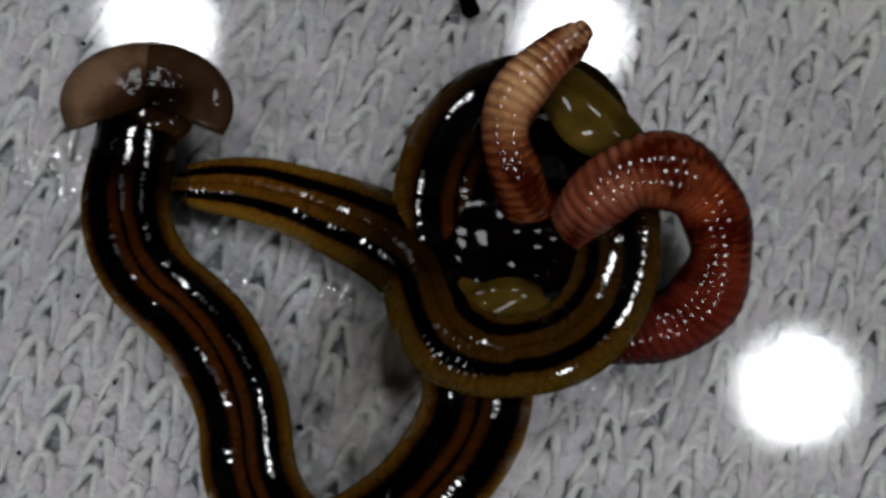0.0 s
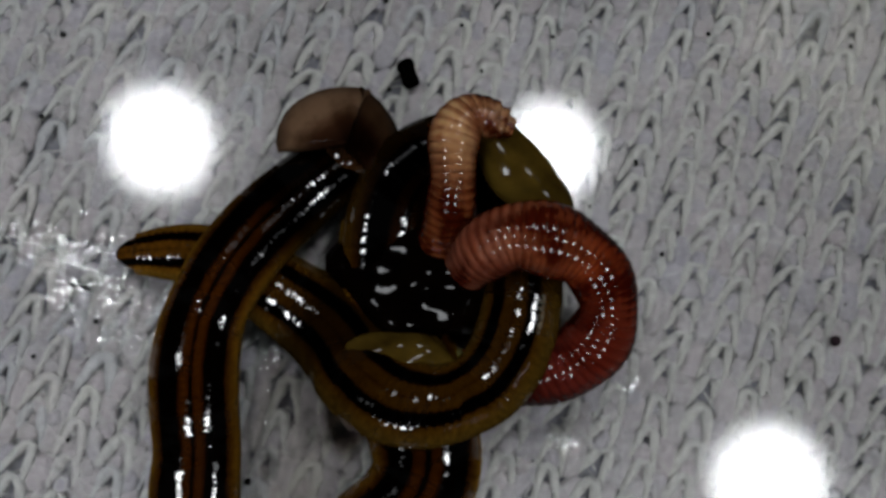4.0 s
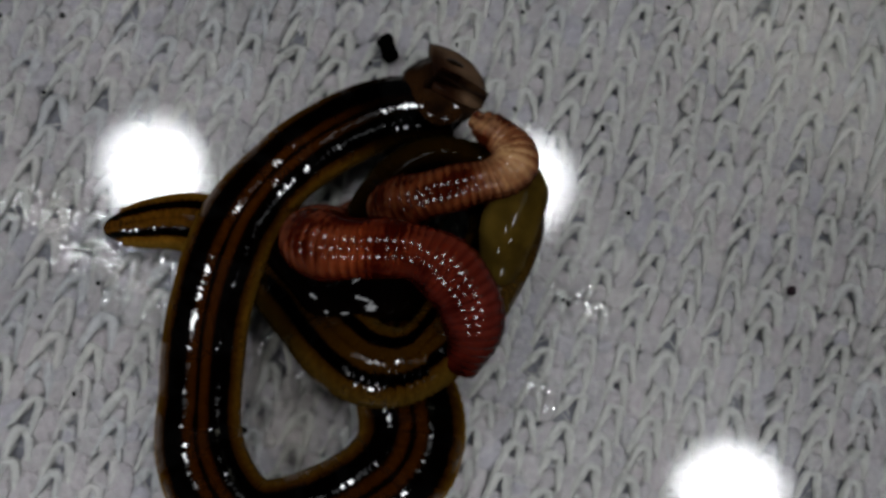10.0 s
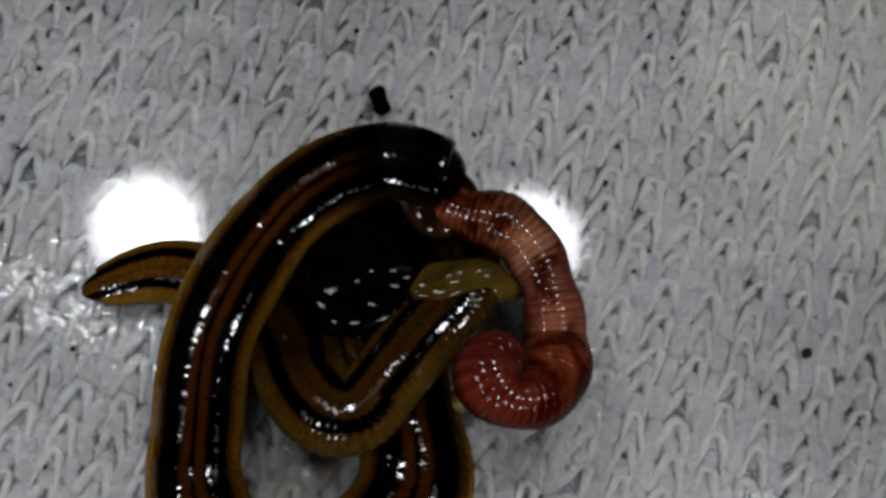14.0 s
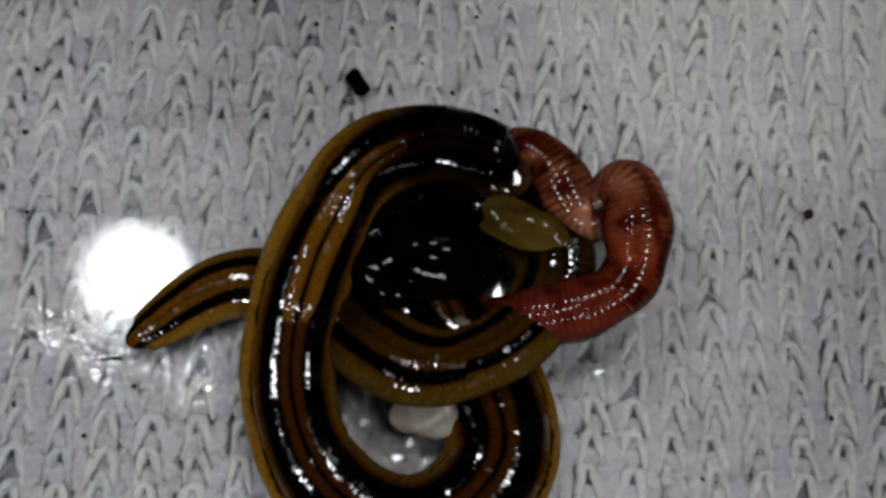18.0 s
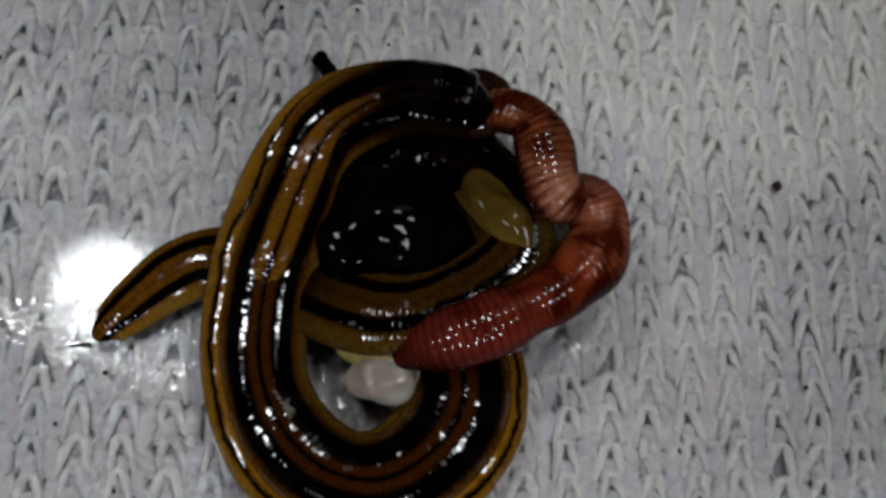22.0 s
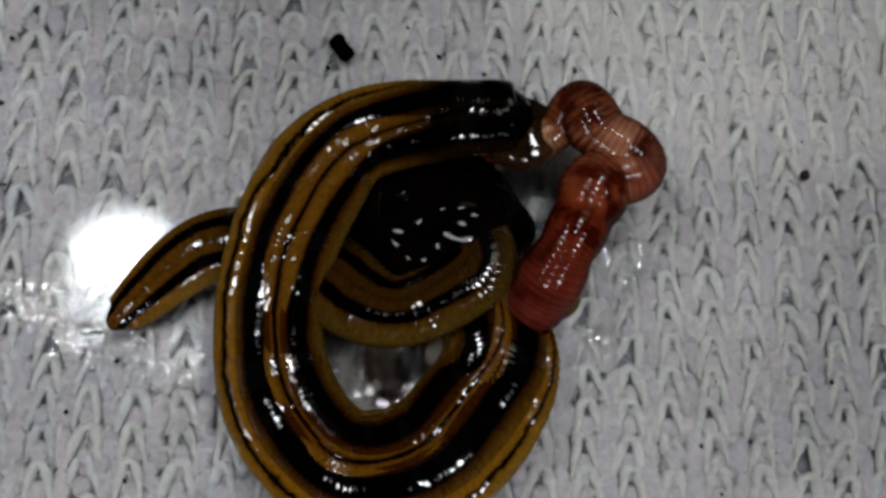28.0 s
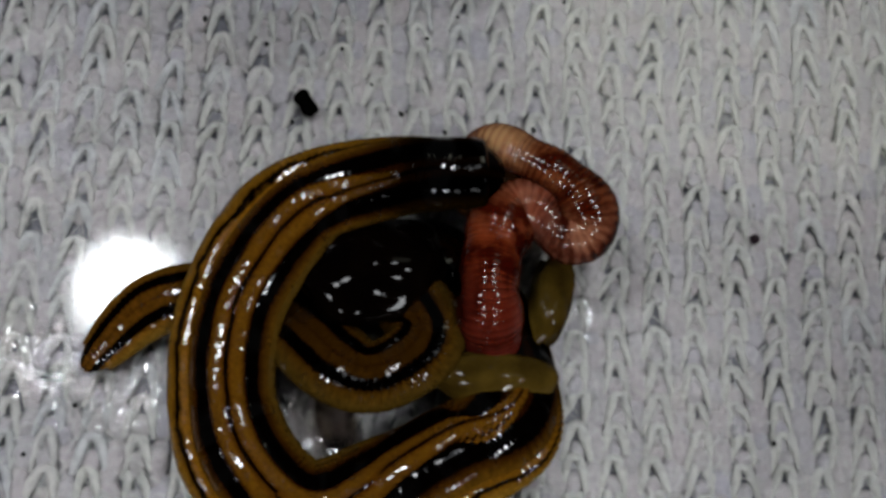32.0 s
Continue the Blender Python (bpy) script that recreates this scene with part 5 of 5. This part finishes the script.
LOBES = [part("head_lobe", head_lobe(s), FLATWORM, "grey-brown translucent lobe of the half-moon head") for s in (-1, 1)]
# the second lobe's darker tint holds the shade of its fold
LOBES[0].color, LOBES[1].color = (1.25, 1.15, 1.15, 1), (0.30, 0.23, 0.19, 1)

# ---- specks ----
def speck(name, x, y, sx, sy, turn, label, waist=0.0, material=GRIT):
    bm = bmesh.new()
    bmesh.ops.create_icosphere(bm, subdivisions=3, radius=1)
    for v in bm.verts:
        v.co *= 1 + 0.25 * noise.noise(v.co * 1.7 + Vector((x, y, 0)))
        v.co.x = math.copysign(abs(v.co.x) ** 0.6, v.co.x)
        v.co.y = math.copysign(abs(v.co.y) ** 0.7, v.co.y)
        v.co.x *= 1 - waist * math.exp(-(v.co.y / 0.3) ** 2)
        v.co = Vector((v.co.x * sx * MM, v.co.y * sy * MM, v.co.z * 0.35 * MM))
    me = bpy.data.meshes.new(name)
    bm.to_mesh(me)
    bm.free()
    me.materials.append(material)
    ob = new(name, me)
    ob.matrix_basis = pose(x * MM, y * MM, 0.25 * MM, 0, 0, turn)
    return tagged(ob, label, "grit")


speck("black_grit", 4.64, 18.82, 0.52, 0.78, 16, "small black grain of grit lying on the film", 0.36)
speck("dark_speck", 26.15, 4.90, 0.21, 0.26, 0, "tiny dark speck in the knit", 0.0, SPECK)


# ---- slime on the film ----
def slime(name, cx, cy, spread_x, spread_y, turn, count, seed, label):
    """Flat clear drops and drawn-out threads, strewn over a patch."""
    rng = np.random.default_rng(seed)
    verts, faces = [], []
    for _ in range(count):
        px, py = rng.normal(0, spread_x), rng.normal(0, spread_y)
        c, s = math.cos(radians(turn)), math.sin(radians(turn))
        x, y = cx + c * px - s * py, cy + s * px + c * py
        r = 0.09 + 0.32 * rng.random() ** 2.5
        long = rng.uniform(1.5, 5.0) if rng.random() < 0.45 else rng.uniform(0.8, 1.3)
        a = radians(turn) + rng.normal(0, 0.35)
        h = r * rng.uniform(0.16, 0.34)
        o, n = len(verts), 10
        for ring, (k, z) in enumerate(((1.0, 0.0), (0.85, 0.5), (0.5, 0.87))):
            for q in range(n):
                u = 2 * math.pi * q / n
                lx, ly = r * long * k * math.cos(u), r * k * math.sin(u) + 0.3 * r * math.sin(2 * long * math.cos(u))
                verts.append(((x + math.cos(a) * lx - math.sin(a) * ly) * MM, (y + math.sin(a) * lx + math.cos(a) * ly) * MM, (0.02 + h * z) * MM))
        verts.append((x * MM, y * MM, (0.02 + h) * MM))
        for ring in range(2):
            for q in range(n):
                q2 = (q + 1) % n
                faces.append((o + ring * n + q, o + ring * n + q2, o + (ring + 1) * n + q2, o + (ring + 1) * n + q))
        faces += [(o + 2 * n + q, o + 2 * n + (q + 1) % n, o + 3 * n) for q in range(n)]
    ob = tagged(new(name, mesh_of(name, verts, faces, SLIME)), label, "slime", kind="stuff")
    ob.visible_shadow = False
    return ob


slime("slime_trail", -12.0, 8.6, 1.9, 0.8, -25, 150, 1, "glinting wet slime trail beside the tail on the film")
slime("slime_trail", -8.4, 5.9, 1.9, 0.7, -10, 90, 2, "glinting wet slime under the tail on the film")
slime("slime_trail", -13.2, 10.0, 2.2, 0.7, -8, 110, 3, "drawn-out threads of slime on the film")
slime("slime_trail", 11.9, 8.7, 0.5, 0.6, 30, 20, 4, "small drops of slime beside the coil")
slime("slime_trail", 13.9, 4.6, 0.3, 0.9, 80, 16, 5, "small drops of slime beside the coil")
slime("slime_trail", 11.4, 0.1, 0.4, 1, 70, 24, 6, "small drops of slime beside the coil")
slime("slime_trail", -1.6, 4.3, 0.9, 0.8, 40, 40, 7, "wet slime between the body loops")


def mucus_sheet(cx, cy, radius, seed, material, label):
    """A thin uneven sheet of cloudy brownish slime inside a loop of the body; its tint holds the shade there too."""
    n, m, verts, faces = 64, 14, [(cx * MM, cy * MM, 0.22 * MM)], []
    for r in range(1, m + 1):
        for k in range(n):
            a = 2 * math.pi * k / n
            rr = radius * r / m * (1 + 0.16 * noise.noise((math.cos(a) * 1.6, math.sin(a) * 1.6, seed)))
            x, y = cx + rr * 0.58 * math.cos(a), cy + rr * math.sin(a)
            z = 0.03 + 0.2 * (1 - (r / m) ** 2) + (0.10 * noise.noise((x * 0.8, y * 0.8, seed)) if r < m else 0)
            verts.append((x * MM, y * MM, max(z, 0.02) * MM))
    faces += [(0, 1 + k, 1 + (k + 1) % n) for k in range(n)]
    for r in range(m - 1):
        for k in range(n):
            k2 = (k + 1) % n
            faces.append((1 + r * n + k, 1 + (r + 1) * n + k, 1 + (r + 1) * n + k2, 1 + r * n + k2))
    ob = tagged(new("slime_pool", mesh_of("slime_pool", verts, faces, material)), label, "slime")
    ob.visible_shadow = False


mucus_sheet(-0.7, 0.6, 5.8, 3, MUCUS, "cloudy brownish slime with painted shade inside the body loop")
mucus_sheet(1.5, 1.6, 2.6, 8, SHADE_MUCUS, "dark brown slime with painted shade between the body loops")


def slime_bubble(cx, cy, radius, seed):
    """A clear collapsed bubble: a low dome with a raised, wavy rim."""
    n, m, verts, faces = 32, 6, [(cx * MM, cy * MM, 0.35 * MM)], []
    for r in range(1, m + 1):
        for k in range(n):
            a = 2 * math.pi * k / n
            rr = radius * r / m * (1 + 0.22 * noise.noise((math.cos(a) * 1.3, math.sin(a) * 1.3, seed)))
            z = (0.35, 0.42, 0.60, 0.72, 0.45, 0.02)[r - 1] + 0.1 * noise.noise((math.cos(a) * 3, math.sin(a) * 3, r + seed))
            verts.append(((cx + rr * 0.8 * math.cos(a)) * MM, (cy + rr * 1.2 * math.sin(a)) * MM, max(z, 0.02) * MM))
    faces += [(0, 1 + k, 1 + (k + 1) % n) for k in range(n)]
    for r in range(m - 1):
        for k in range(n):
            k2 = (k + 1) % n
            faces.append((1 + r * n + k, 1 + (r + 1) * n + k, 1 + (r + 1) * n + k2, 1 + r * n + k2))
    ob = tagged(new("slime_bubble", mesh_of("slime_bubble", verts, faces, SLIME)), "clear collapsed bubble of slime on the film", "slime")
    ob.visible_shadow = False


slime_bubble(15.0, 3.8, 1.9, 5)


# ---- soft lobes that ride on the worms ----
def lobe_mesh(name, sx, sy, sz, material, seed, rough=0.16, bend=0.0):
    bm = bmesh.new()
    bmesh.ops.create_icosphere(bm, subdivisions=4, radius=1)
    for v in bm.verts:
        k = 1 + rough * noise.noise(v.co * 1.4 + Vector((seed, 0, 0)))
        v.co = Vector((v.co.x * sx * k * MM, (v.co.y * sy * k + bend * v.co.x ** 2 * sx) * MM, v.co.z * sz * k * MM))
    me = bpy.data.meshes.new(name)
    bm.to_mesh(me)
    bm.free()
    me.materials.append(material)
    me.polygons.foreach_set("use_smooth", [True] * len(me.polygons))
    return me


BELLY_LOBE = part("belly_fold", lobe_mesh("belly_fold", 2.9, 1.15, 1.1, OLIVE, 3, 0.3, -0.2), FLATWORM, "olive fold of the pale belly")
TISSUE = tagged(new("pale_tissue"), "whitish lump of soft tissue pressed out between the coils", "tissue")
part("white_lump", lobe_mesh("white_lump", 1.8, 1.4, 1.1, PALE, 5, 0.22), TISSUE, "milky white wet lump")
part("cream_band", lobe_mesh("cream_band", 2.7, 0.85, 0.9, CREAM, 9, 0.3, 0.15), TISSUE, "cream-yellow band").location = (0.3 * MM, 1.0 * MM, 0.2 * MM)
BELLY_EDGE = part("belly_margin", lobe_mesh("belly_margin", 3.2, 1.45, 1.2, OLIVE, 11, 0.12, 0.12), FLATWORM, "pale olive underside turned outwards")
# black filler: folded body and the shade inside the coil in one
INNER = part("inner_fold", lobe_mesh("inner_fold", 4.4, 3.2, 2.2, DARK_SKIN, 7, 0.3), FLATWORM, "black wet fold filling the shaded middle of the coil")
NECK = part("head_base", lobe_mesh("head_base", 1.9, 1.9, 1.1, NECK_SKIN, 1), FLATWORM, "dark base of the head")


def motions():
    walk(RING, [(t, look(eye, target, roll)) for t, eye, target, roll in PATH])
    body_rows, prey_rows = [[] for _ in FLAT_SEGS], [[] for _ in EARTH_SEGS]
    for t in TIMES:
        for rows, m in zip(body_rows, frames_along(eased(smooth_line(between(BODY, t), BODY_N, 1.5), 14), [body_roll(i / (BODY_N - 1), t) for i in range(BODY_N)])):
            rows.append((t, m))
        for rows, m in zip(prey_rows, frames_along(eased(smooth_line(between(PREY, t), PREY_N), 9), [0] * PREY_N)):
            rows.append((t, m))
    for i, side, grow, e in FLAT_EDGES:
        half = FLAT_SEGS[i].scale[0] / MM
        reach = grow * (1 if side > 0 else 0.25) * np.interp(i, (9, 40), (0, 1))
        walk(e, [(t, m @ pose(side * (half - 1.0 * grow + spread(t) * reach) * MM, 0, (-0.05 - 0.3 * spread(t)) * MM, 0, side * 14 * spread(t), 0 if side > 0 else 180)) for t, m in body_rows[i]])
    for i, grow, e in FLAT_BANDS:
        top = FLAT_SEGS[i].scale[2] / MM * 0.78
        walk(e, [(t, m @ pose(0, 0, (top - 0.95 * grow + 0.72 * grow * risen(t, i)) * MM)) for t, m in body_rows[i]])
    for s, rows in zip(FLAT_SEGS + EARTH_SEGS, body_rows + prey_rows):
        walk(s, rows)
    turns = {t: HEAD[t] for t in sorted(HEAD)}
    for side, lobe in zip((-1, 1), LOBES):
        rows = []
        for t, (x, y, z, heading, fold) in turns.items():
            rows.append((t, pose(x * MM, y * MM, z * MM, 0, 0, heading - 90) @ pose(0, -1.5 * MM, 0.5 * MM, 0, side * fold * np.interp(t, (8, 12), (1 + 0.4 * side, 1)), 0)))
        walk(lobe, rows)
    walk(NECK, [(t, pose(x * MM, y * MM, (z - np.interp(t, (9, 11), (1.7, 1.0))) * MM, 0, 0, heading - 90) @ pose(0, np.interp(t, (11, 13), (-1.0, 0.9)) * MM, 0)) for t, (x, y, z, heading, fold) in turns.items()])
    walk(BELLY_LOBE, [(t, pose(x * MM, y * MM, z * MM, 0, 0, turn)) for t, x, y, z, turn in FOLD])
    walk(BELLY_EDGE, [(t, pose(x * MM, y * MM, z * MM, 0, 0, turn)) for t, x, y, z, turn in EDGE])
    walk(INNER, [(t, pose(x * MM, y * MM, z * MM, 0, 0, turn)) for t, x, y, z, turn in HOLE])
    walk(TISSUE, [(t, pose(x * MM, y * MM, z * MM, 0, 0, turn)) for t, x, y, z, turn in LUMP])


motions()
